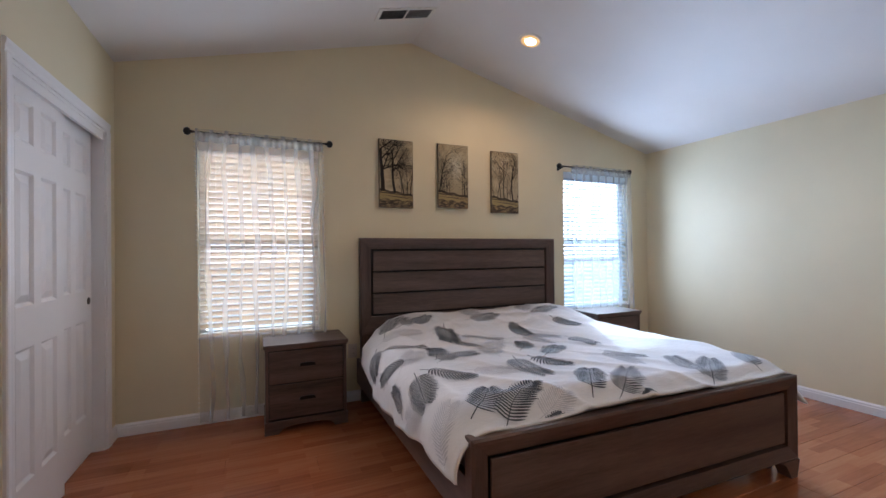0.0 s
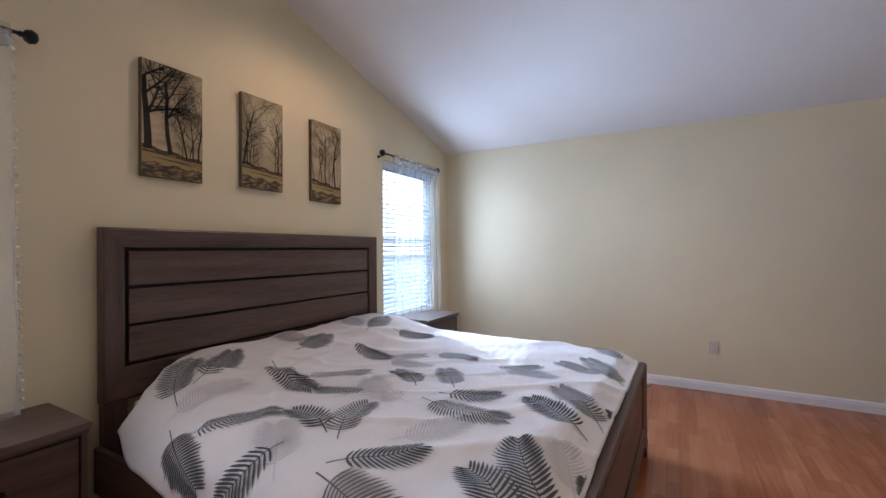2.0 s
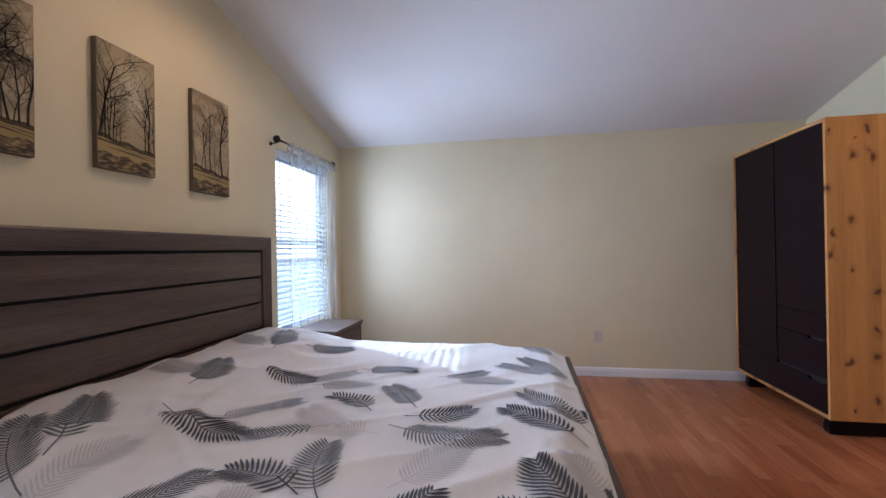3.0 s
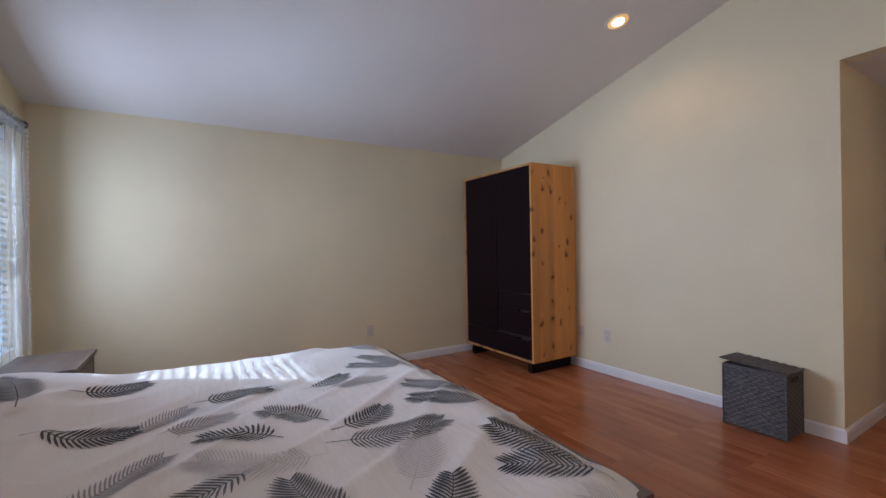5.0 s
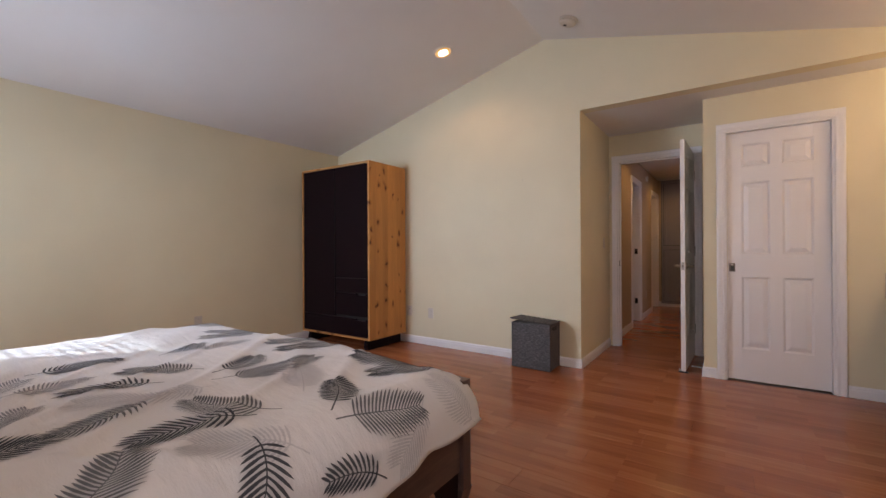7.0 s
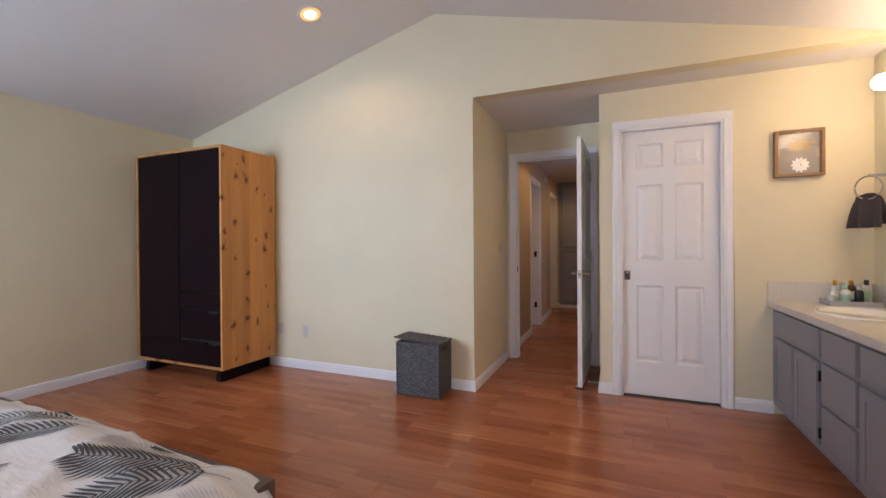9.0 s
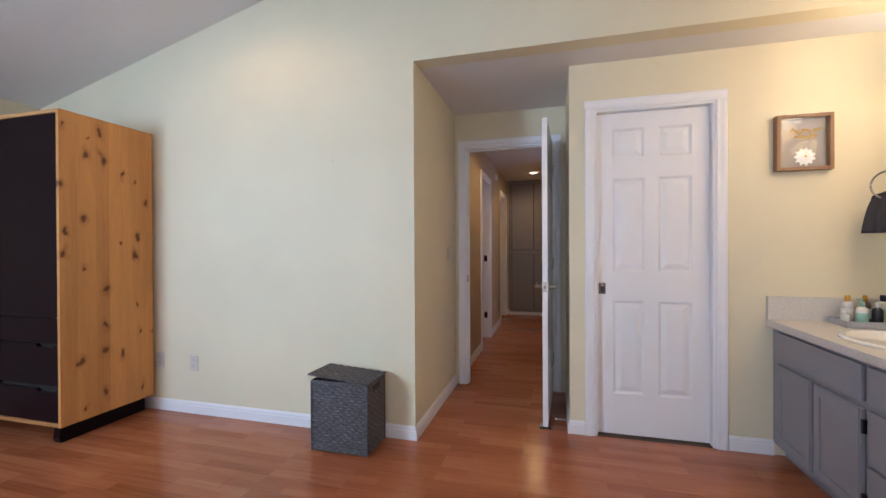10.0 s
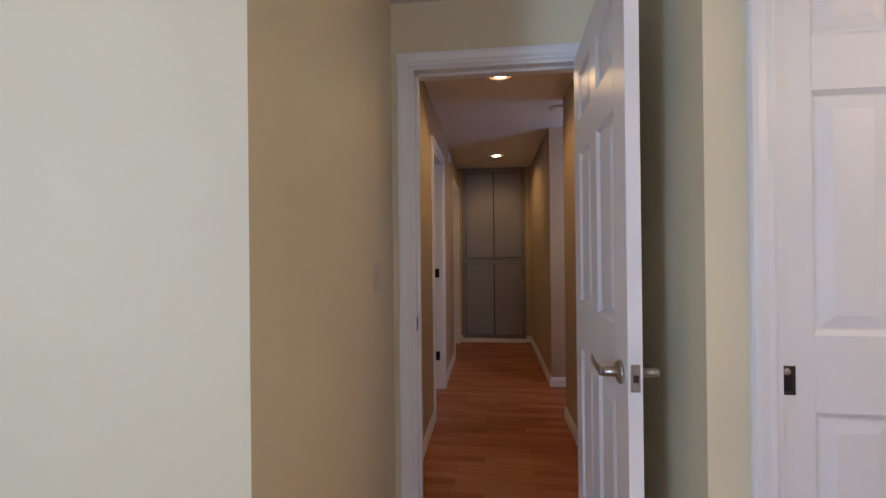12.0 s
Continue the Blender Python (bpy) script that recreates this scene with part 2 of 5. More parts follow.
def setting(name, bm, material, label="", category=""):
    return tagged(mesh(name, bm, material), label, category, kind="structure")


# ---- the rooms ----
XW, XC, XE = -1.49, -0.725, 4.345       # vanity wall, closet front, east wall
YN, YS, YB, YD = 3.62, -0.832, -1.175, -1.95   # headboard wall, wardrobe wall, pocket door wall, hall door wall
RIDGE, SLOPE, XR = 3.105, 0.254, 1.43
SOFFIT = 2.363
T = 0.12


def ceil_z(x):
    return RIDGE - SLOPE * abs(x - XR)


def gable(name, x0, x1, y0, y1, low, holes, material, label):
    """A wall along x under the vault, from y0 to y1, with holes (xa, xb, za, zb)."""
    cuts = sorted({x0, x1, XR, *[h[0] for h in holes], *[h[1] for h in holes]})
    cuts = [c for c in cuts if x0 <= c <= x1]
    bm = bmesh.new()
    for a, b in zip(cuts, cuts[1:]):
        m = (a + b) / 2
        bands = [h for h in holes if h[0] <= m <= h[1]]
        z = low
        for h in sorted(bands, key=lambda q: q[2]):
            if h[2] > z + 0.001:
                box(bm, a, b, y0, y1, z, h[2])
            z = h[3]
        prism(bm, [(a, z), (b, z), (b, ceil_z(b) + 0.05), (a, ceil_z(a) + 0.05)], 1, y0, y1)
    return setting(name, bm, material, label, "wall")


WIN1, WIN2 = (-0.235, 0.625, 0.62, 2.08), (3.115, 4.03, 0.62, 2.08)
gable("wall_north", XC - 0.77 - T, XE + T, YN, YN + T, 0, [WIN1, WIN2], CREAM, "cream painted gable wall with two windows")
# wardrobe wall and the header beam over the vanity alcove, in one plane
gable("wall_south", XW - T, XE + T, YS - T, YS, 0, [(XW - T - 0.01, 1.095, -0.1, SOFFIT)], CREAM, "cream painted gable wall with a header")
setting("wall_east", boxed(XE, XE + T, YS, YN, 0, ceil_z(XE) + 0.03), CREAM, "plain cream painted wall", "wall")
setting("wall_niche", boxed(1.095, 1.095 + T, YD, YS - T, 0, SOFFIT), CREAM, "cream painted side wall of the entry niche", "wall")
bm = bmesh.new()
DOOR2 = (-0.673, 0.006, 2.066)
box(bm, XW - T, DOOR2[0], YB - T, YB, 0, SOFFIT), box(bm, DOOR2[1], 0.158, YB - T, YB, 0, SOFFIT), box(bm, DOOR2[0], DOOR2[1], YB - T, YB, DOOR2[2], SOFFIT)
setting("wall_pocket_door", bm, CREAM, "cream painted wall with a pocket door", "wall")
setting("wall_niche_right", boxed(0.158 - T, 0.158, YD, YB - T, 0, SOFFIT), CREAM, "cream painted side wall of the entry niche", "wall")
DOOR3 = (0.257, 1.008, 2.075)
# runs on past the niche and above the ceilings, unseen, to block stray sun
bm = bmesh.new()
box(bm, -1.25, DOOR3[0], YD - T, YD, 0, SOFFIT + 0.1), box(bm, DOOR3[1], 2.385, YD - T, YD, 0, SOFFIT + 0.1), box(bm, DOOR3[0], DOOR3[1], YD - T, YD, DOOR3[2], SOFFIT + 0.1)
setting("wall_hall_door", bm, CREAM, "cream painted wall with the hall doorway", "wall")
setting("wall_west", boxed(XW - T, XW, YB - T, 3.62, 0, ceil_z(XW) + 0.03), CREAM, "cream painted wall behind the vanity", "wall")
CL = (2.325, 3.435, 2.035)
bm = bmesh.new()
box(bm, XC - T, XC, 0.75, CL[0], 0, ceil_z(XC) + 0.03), box(bm, XC - T, XC, CL[1], YN, 0, ceil_z(XC) + 0.03), box(bm, XC - T, XC, CL[0], CL[1], CL[2], ceil_z(XC) + 0.03)
box(bm, XW, XC - T, 0.75, 0.75 + T, 0, ceil_z(XC) - 0.1)
setting("wall_closet", bm, CREAM, "cream painted closet wall with sliding doors", "wall")
# the vaulted ceiling
bm = bmesh.new()
for s, xe in ((1, XE + T), (-1, XW - T)):
    prism(bm, [(XR, RIDGE), (xe, ceil_z(xe)), (xe, ceil_z(xe) + 0.12), (XR, RIDGE + 0.12)], 1, YS - T, YN + T)
setting("ceiling", bm, CEIL, "white painted vaulted ceiling", "ceiling")
setting("ceiling_soffit", boxed(XW - T, 1.215, YD - T, YS - T, SOFFIT, SOFFIT + 0.12), CEIL, "flat white soffit over the entry niche", "ceiling")

# hall
HXL, HXR, HYE = 1.085, 0.11, -5.83
HC = 2.375
bm = bmesh.new()
D1, D2 = (-3.88, -3.22), (-5.72, -5.0)
for a, b in ((YD - T, D1[1]), (D1[0], D2[1]), (D2[0], HYE)):
    box(bm, HXL, HXL + T, b, a, 0, HC)
for a, b in (D1, D2):
    box(bm, HXL, HXL + T, a, b, 2.05, HC)
setting("wall_hall_left", bm, HALLTAN, "tan painted hall wall with two doorways", "wall")
bm = bmesh.new()
box(bm, HXR - T, HXR, -3.3, YD - T, 0, HC), box(bm, HXR - 1.2, HXR, HYE, -4.02, 0, HC)
setting("wall_hall_right", bm, HALLTAN, "tan painted hall wall with a side passage", "wall")
setting("wall_hall_passage", boxed(HXR - 1.32, HXR - 1.2, -4.02, -3.3 + T, 0, HC), HALLTAN, "tan painted wall closing the side passage", "wall")
setting("wall_hall_passage_side", boxed(HXR - 1.2, HXR - T, -3.3, -3.3 + T, 0, HC), HALLTAN, "tan painted side of the passage", "wall")
setting("wall_hall_end", boxed(-0.1, HXL + T, HYE - T, HYE, 0, HC), HALLTAN, "tan painted end wall of the hall", "wall")
setting("ceiling_hall", boxed(HXR - 1.35, HXL + 1.3, HYE - T, YD - T, HC, HC + 0.1), CEIL, "flat white hall ceiling", "ceiling")
bm = bmesh.new()
box(bm, HXL + 1.2, HXL + 1.3, HYE - T, YD - T, 0, HC), box(bm, HXL + T, HXL + 1.2, HYE - T, HYE, 0, HC), box(bm, HXL + T, HXL + 1.2, -4.6, -4.5, 0, HC)
setting("wall_side_rooms", bm, HALLTAN, "tan painted walls of the rooms off the hall", "wall")

# floor underlay
setting("floor_slab", boxed(XW - T, XE + T, HYE - T, YN + T, -0.15, -0.012), plain("screed", (0.15, 0.09, 0.06), 0.8), "floor slab under the laminate", "floor")

# ---- trim, doors and windows ----
def sweep(bm, profile, p0, p1, out, up):
    """A moulding from p0 to p1: profile points (across, outwards) along up and out."""
    p0, p1, out, up = Vector(p0), Vector(p1), Vector(out), Vector(up)
    rows = [[bm.verts.new(p + up * a + out * b) for a, b in profile] for p in (p0, p1)]
    n = len(profile)
    bm.faces.new(rows[0]), bm.faces.new(rows[1][::-1])
    for i in range(n):
        bm.faces.new((rows[0][i], rows[1][i], rows[1][(i + 1) % n], rows[0][(i + 1) % n]))
    bmesh.ops.recalc_face_normals(bm, faces=bm.faces)


BASE = [(0, 0), (0, 0.014), (0.055, 0.014), (0.062, 0.011), (0.072, 0.011), (0.080, 0.006), (0.085, 0.004), (0.085, 0)]
CASING = [(0, 0), (0, 0.010), (0.008, 0.013), (0.020, 0.012), (0.040, 0.017), (0.054, 0.017), (0.058, 0.012), (0.058, 0)]


def baseboard(a, b, out):
    bm = bmesh.new()
    sweep(bm, BASE, (*a, 0.001), (*b, 0.001), (*out, 0), (0, 0, 1))
    return setting("baseboard", bm, TRIM, "white painted baseboard", "baseboard")


baseboard((XC, YN), (XE, YN), (0, -1))
baseboard((XE, YN - 0.014), (XE, YS + 0.014), (-1, 0))
baseboard((XE, YS), (1.095, YS), (0, 1))
baseboard((1.095, YS + 0.014), (1.095, YD + 0.018), (-1, 0))
baseboard((0.158, YB), (0.066, YB), (0, 1))
baseboard((0.158, YB + 0.014), (0.158, YD + 0.018), (1, 0))
baseboard((-0.735, YB), (-0.96, YB), (0, 1))
baseboard((XC, 0.75), (XC, CL[0] - 0.062), (1, 0))
baseboard((XC, CL[1] + 0.062), (XC, YN - 0.014), (1, 0))
baseboard((HXL, YD - T), (HXL, D1[1] + 0.06), (-1, 0))
baseboard((HXL, D1[0] - 0.06), (HXL, D2[1] + 0.06), (-1, 0))
baseboard((HXR, YD - T), (HXR, -3.3), (1, 0))
baseboard((HXR, -4.02 + 0.014), (HXR, HYE), (1, 0))
baseboard((HXR - 1.0, -4.02), (HXR, -4.02), (0, 1))
baseboard((HXR, HYE), (HXL, HYE), (0, 1))


def casing(name, axis, wall, a, b, top, out, label):
    """Door casing round an opening from a to b on a wall (axis 'x': wall along x at y=wall)."""
    th = thing(name, ((a + b) / 2, wall, 0) if axis == "x" else (wall, (a + b) / 2, 0), label, "door frame", kind="structure")
    P = (lambda s, z: (s, wall, z)) if axis == "x" else (lambda s, z: (wall, s, z))
    o = (0, out, 0) if axis == "x" else (out, 0, 0)
    side = (lambda d: (d, 0, 0)) if axis == "x" else (lambda d: (0, d, 0))
    for s, d in ((a, -1), (b, 1)):
        bm = bmesh.new()
        sweep(bm, CASING, P(s, 0), P(s, top), o, side(d))
        part("side_casing", bm, TRIM, th)
    bm = bmesh.new()
    sweep(bm, CASING, P(a - 0.058, top), P(b + 0.058, top), o, (0, 0, 1))
    part("head_casing", bm, TRIM, th)
    return th


def jamb(th, axis, w0, w1, a, b, top):
    """Lining of an opening through a wall from w0 to w1."""
    t = 0.016
    for lo, hi, z0, z1 in ((a, a + t, 0, top), (b - t, b, 0, top), (a + t, b - t, top - t, top)):
        bm = boxed(lo, hi, w0, w1, z0, z1) if axis == "x" else boxed(w0, w1, lo, hi, z0, z1)
        part("jamb", bm, TRIM, th)


def frustum(bm, x0, x1, z0, z1, y0, y1, s):
    """A raised field: base rectangle at y0, top rectangle smaller by s at y1."""
    lo = [bm.verts.new(p) for p in ((x0, y0, z0), (x1, y0, z0), (x1, y0, z1), (x0, y0, z1))]
    hi = [bm.verts.new(p) for p in ((x0 + s, y1, z0 + s), (x1 - s, y1, z0 + s), (x1 - s, y1, z1 - s), (x0 + s, y1, z1 - s))]
    bm.faces.new(hi)
    for i in range(4):
        bm.faces.new((lo[i], lo[(i + 1) % 4], hi[(i + 1) % 4], hi[i]))


def six_panel(name, w, h, label, category="door"):
    """A six-panel door leaf in its own axes: x 0..w, z 0..h, y -0.0175..0.0175."""
    th = thing(name, (0, 0, 0), label, category)
    t, g = 0.0175, 0.012
    st = 0.105 * w / 0.7
    mid = 0.085 * w / 0.7
    zs = [0.0, 0.126, 0.416, 0.507, 0.797, 0.86, 0.951, 1.0]
    zs = [z * h for z in zs]
    bm = bmesh.new()
    c0, c1 = (w - mid) / 2, (w + mid) / 2
    box(bm, 0, st, -t, t, 0, h, 0.0015), box(bm, w - st, w, -t, t, 0, h, 0.0015)
    for a, b in ((zs[0], zs[1]), (zs[2], zs[3]), (zs[4], zs[5]), (zs[6], zs[7])):
        box(bm, st, w - st, -t, t, a, b)
    for a, b in ((zs[1], zs[2]), (zs[3], zs[4]), (zs[5], zs[6])):
        box(bm, c0, c1, -t, t, a, b)
    leaf = part("leaf", bm, DOORW, th)
    for a, b in ((zs[1], zs[2]), (zs[3], zs[4]), (zs[5], zs[6])):
        for xa, xb in ((st, c0), (c1, w - st)):
            bm = bmesh.new()
            box(bm, xa, xb, -t + g, t - g, a, b)
            for s in (1, -1):
                # sloped edge down to the recess, then the raised field
                ring0 = [(xa, a), (xb, a), (xb, b), (xa, b)]
                q = 0.013
                ring1 = [(xa + q, a + q), (xb - q, a + q), (xb - q, b - q), (xa + q, b - q)]
                v0 = [bm.verts.new((x, s * t, z)) for x, z in ring0]
                v1 = [bm.verts.new((x, s * (t - g + 0.0005), z)) for x, z in ring1]
                for i in range(4):
                    bm.faces.new((v0[i], v0[(i + 1) % 4], v1[(i + 1) % 4], v1[i]))
                frustum(bm, xa + 0.018, xb - 0.018, a + 0.018, b - 0.018, s * (t - g + 0.0005), s * (t - 0.002), 0.030)
            bmesh.ops.recalc_face_normals(bm, faces=bm.faces)
            part("panel", bm, DOORW, th)
    return th


def hinge(th, x, y, z, mat=None):
    bm = boxed(x - 0.003, x + 0.003, y - 0.017, y + 0.017, z - 0.045, z + 0.045, bevel=0.001)
    lathe(bm, [(0.006, -0.048), (0.006, 0.048)], (x, y + 0.018, z), 10)
    part("hinge", bm, mat or STEEL, th, "dull metal hinge")


def lever(th, x, z, s):
    """A lever handle with a round rose on the face s of a leaf near its edge x."""
    y = s * 0.0175
    bm = lathe(bmesh.new(), [(0.031, 0), (0.031, s * 0.006), (0.026, s * 0.011), (0.013, s * 0.013), (0.012, s * 0.048), (0.011, s * 0.056)], (x, y, z), 24, 1)
    rings = []
    for dx, half, thick, drop in ((0.012, 0.010, 0.006, 0), (-0.02, 0.011, 0.007, 0), (-0.06, 0.009, 0.006, 0.001), (-0.095, 0.011, 0.005, 0.0), (-0.118, 0.014, 0.003, -0.003)):
        rings.append([bm.verts.new((x + dx, y + s * 0.050 + thick * math.cos(q), z - drop + half * math.sin(q))) for q in [math.pi * i / 6 for i in range(12)]])
    for r0, r1 in zip(rings, rings[1:]):
        for i in range(12):
            bm.faces.new((r0[i], r0[(i + 1) % 12], r1[(i + 1) % 12], r1[i]))
    bm.faces.new(rings[0]), bm.faces.new(rings[-1])
    bmesh.ops.recalc_face_normals(bm, faces=bm.faces)
    part("lever_handle", bm, STEEL, th, "brushed nickel lever handle", True)


# pocket door and its casing
c = casing("door_frame_1", "x", YB, DOOR2[0], DOOR2[1], DOOR2[2], 1, "white painted casing round the pocket door")
jamb(c, "x", YB - T, YB, DOOR2[0], DOOR2[1], DOOR2[2])
d = six_panel("pocket_door", DOOR2[1] - DOOR2[0] - 0.036, 2.04, "closed white six-panel pocket door")
bm = boxed(-0.021, 0.021, 0.0175, 0.0205, -0.035, 0.035, bevel=0.001)
bmesh.ops.translate(bm, verts=bm.verts, vec=(DOOR2[1] - DOOR2[0] - 0.067, 0, 0.926))
plate = part("pull_plate", bm, DARKNICKEL, d, "square nickel latch plate")
bm = boxed(-0.013, 0.009, 0.0205, 0.0215, -0.026, 0.012, bevel=0.0004)
bmesh.ops.translate(bm, verts=bm.verts, vec=(DOOR2[1] - DOOR2[0] - 0.067, 0, 0.926))
part("finger_recess", bm, GROOVE, plate, "dark recess of the pull")
bm = lathe(bmesh.new(), [(0.009, 0), (0.008, 0.004), (0.004, 0.006)], (DOOR2[1] - DOOR2[0] - 0.067, 0.0205, 0.948), 14, 1)
part("thumb_turn", bm, STEEL, plate, "bright nickel thumb turn")
d.location = (DOOR2[0] + 0.018, YB - 0.062, 0.008)

# hall doorway and its open leaf
c = casing("door_frame_2", "x", YD, DOOR3[0], DOOR3[1], DOOR3[2], 1, "white painted casing round the hall doorway")
jamb(c, "x", YD - T, YD, DOOR3[0], DOOR3[1], DOOR3[2])
part("door_stop", boxed(DOOR3[1] - 0.028, DOOR3[1] - 0.016, YD - 0.075, YD - 0.04, 0, 2.046), TRIM, c)
part("door_stop", boxed(DOOR3[0] + 0.016, DOOR3[1] - 0.028, YD - 0.075, YD - 0.04, 2.046, 2.058), TRIM, c)
part("strike_plate", boxed(DOOR3[1] - 0.018, DOOR3[1] - 0.0155, YD - 0.032, YD - 0.008, 0.90, 0.96), BLACKMETAL, c, "dark strike plate")
d = six_panel("hall_door", 0.75, 2.04, "open white six-panel bedroom door")
lever(d, 0.69, 0.922, 1), lever(d, 0.69, 0.922, -1)
part("latch_plate", boxed(0.7495, 0.7515, -0.011, 0.011, 0.889, 0.957, bevel=0.0005), STEEL, d, "nickel latch plate")
part("latch_bolt", boxed(0.7515, 0.758, -0.006, 0.006, 0.914, 0.932, bevel=0.001), DARKNICKEL, d)
for z in (0.26, 1.05, 1.82):
    hinge(d, 0.0, 0.0005, z)
d.matrix_basis = pose(0.284, YD + 0.006, 0.014, 0, 0, 87.8)
# foot of the open door: a small kick-down stop
st = thing("door_stop", (0.312, -1.2, 0), "worn dark metal foot stop under the open door", "door stop")
bm = boxed(0.275, 0.352, -1.212, -1.188, 0.001, 0.013, bevel=0.003)
part("foot", bm, BLACKMETAL, st)
part("pin", lathe(bmesh.new(), [(0.006, 0.0), (0.006, 0.02)], (0.34, -1.196, 0.012), 10), STEEL, st)
sp = thing("spring_stop", (0.172, -1.23, 0.06), "white-tipped steel spring door stop on the baseboard", "door stop")
bm = tube(bmesh.new(), [(0.172 + 0.0006 * i, -1.23 + 0.005 * math.cos(i * 0.9), 0.06 + 0.005 * math.sin(i * 0.9)) for i in range(110)], 0.0012, 5)
part("spring", bm, STEEL, sp)
part("tip", lathe(bmesh.new(), [(0.006, 0), (0.006, 0.012), (0.004, 0.014)], (0.238, -1.23, 0.06), 12, 0), PLASTIC, sp)

# sliding closet doors
c = casing("door_frame_3", "y", XC, CL[0], CL[1], CL[2], 1, "white painted casing round the sliding closet")
jamb(c, "y", XC - T, XC, CL[0], CL[1], CL[2])
for y0, x, pull in ((CL[1] - 0.566, XC - 0.085, 0.50), (CL[0] + 0.016, XC - 0.042, 0.035)):
    d = six_panel("closet_door", 0.55, CL[2] - 0.03, "white six-panel sliding closet door")
    bm = lathe(bmesh.new(), [(0.022, 0), (0.022, -0.003), (0.018, -0.004), (0.016, -0.0015)], (pull, -0.0175, 0.95), 20, 1)
    part("finger_pull", bm, BLACKMETAL, d, "round dark finger pull")
    d.matrix_basis = pose(x, y0, 0.008, 0, 0, 90)
part("fascia", boxed(XC - 0.022, XC - 0.004, CL[0] + 0.016, CL[1] - 0.016, CL[2] - 0.06, CL[2] - 0.016), TRIM, c)

# doorways off the hall
for i, (a, b) in enumerate((D1, D2)):
    c = casing("door_frame_%d" % (4 + i), "y", HXL, a, b, 2.05, -1, "white painted casing of a hall doorway")
    jamb(c, "y", HXL, HXL + T, a, b, 2.05)
    for z in (0.3, 1.05, 1.8)[:2 - 2 * i]:
        part("hinge_leaf", boxed(HXL + 0.035, HXL + 0.075, a + 0.016, a + 0.021, z - 0.04, z + 0.04, bevel=0.001), BLACKMETAL, c, "black hinge leaf")
    d = six_panel("hall_side_door", b - a - 0.04, 2.02, "white six-panel door standing open off the hall")
    for z in (0.3, 1.05, 1.8):
        hinge(d, 0.0, -0.0175, z, BLACKMETAL)
    d.matrix_basis = pose(HXL + T + 0.008, a + 0.04, 0.012, 0, 0, 2)

# windows with blinds
GLASS = Nodes("window_glass", 0.02, 0, (1, 1, 1))
GLASS.p.inputs["Transmission Weight"].default_value = 1.0
GLASS.p.inputs["IOR"].default_value = 1.05
GLASS = GLASS.m
VINYL = plain("white_vinyl", (0.78, 0.77, 0.75), 0.4)


def translucent(name, color, through, share, clear=0.0, rough=0.6):
    """A thin sheet: diffuse and translucent, and partly clear by its open weave."""
    k = Nodes(name, rough, 0, color)
    out = [n for n in k.t.nodes if n.type == "OUTPUT_MATERIAL"][0]
    tr = k.n("ShaderNodeBsdfTranslucent", Color=(*through, 1))
    mx = k.n("ShaderNodeMixShader", Fac=share)
    k.link(k.p.outputs[0], mx.inputs[1]), k.link(tr.outputs[0], mx.inputs[2])
    last = mx
    if clear:
        cl = k.n("ShaderNodeBsdfTransparent", Color=(0.96, 0.985, 1.0, 1))
        m2 = k.n("ShaderNodeMixShader")
        weave = k.noise(k.coords((1.0, 1.0, 0.25)), 60, 3)
        # the gathers lie double in narrow upright bands, some fuller than others
        across = k.n("ShaderNodeSeparateXYZ")
        k.link(k.coords(), across.inputs[0])
        drift = k.noise(k.coords((1.0, 0.0, 0.25)), 5.0, 2)
        gather = k.math("SINE", k.math("MULTIPLY_ADD", across.outputs[0], 62.0, k.math("MULTIPLY", drift, 9.0)))
        band = k.ramp(gather, [(0.55, (0, 0, 0)), (0.8, (1, 1, 1))])
        pleat = k.math("MULTIPLY", band, k.noise(k.coords((1.0, 0.0, 0.0)), 11.0, 1))
        open_share = k.math("MULTIPLY_ADD", weave, 0.10, clear - 0.05)
        k.link(k.math("MULTIPLY_ADD", pleat, -0.12, open_share), m2.inputs[0])
        k.link(mx.outputs[0], m2.inputs[1]), k.link(cl.outputs[0], m2.inputs[2])
        last = m2
    k.link(last.outputs[0], out.inputs[0])
    return k.m


# daylight tint is put into the slats' through colours: amber, then sky blue
SLAT1 = translucent("warm_lit_blind_slat", (0.84, 0.82, 0.79), (0.97, 0.72, 0.50), 0.36)
SLAT2 = translucent("cool_lit_blind_slat", (0.80, 0.82, 0.84), (0.46, 0.72, 0.92), 0.34)
SHEER = translucent("white_sheer_voile", (0.85, 0.85, 0.86), (0.90, 0.95, 0.98), 0.66, 0.76)
GATHER = translucent("gathered_voile", (0.85, 0.85, 0.86), (0.90, 0.94, 0.96), 0.5, 0.66)


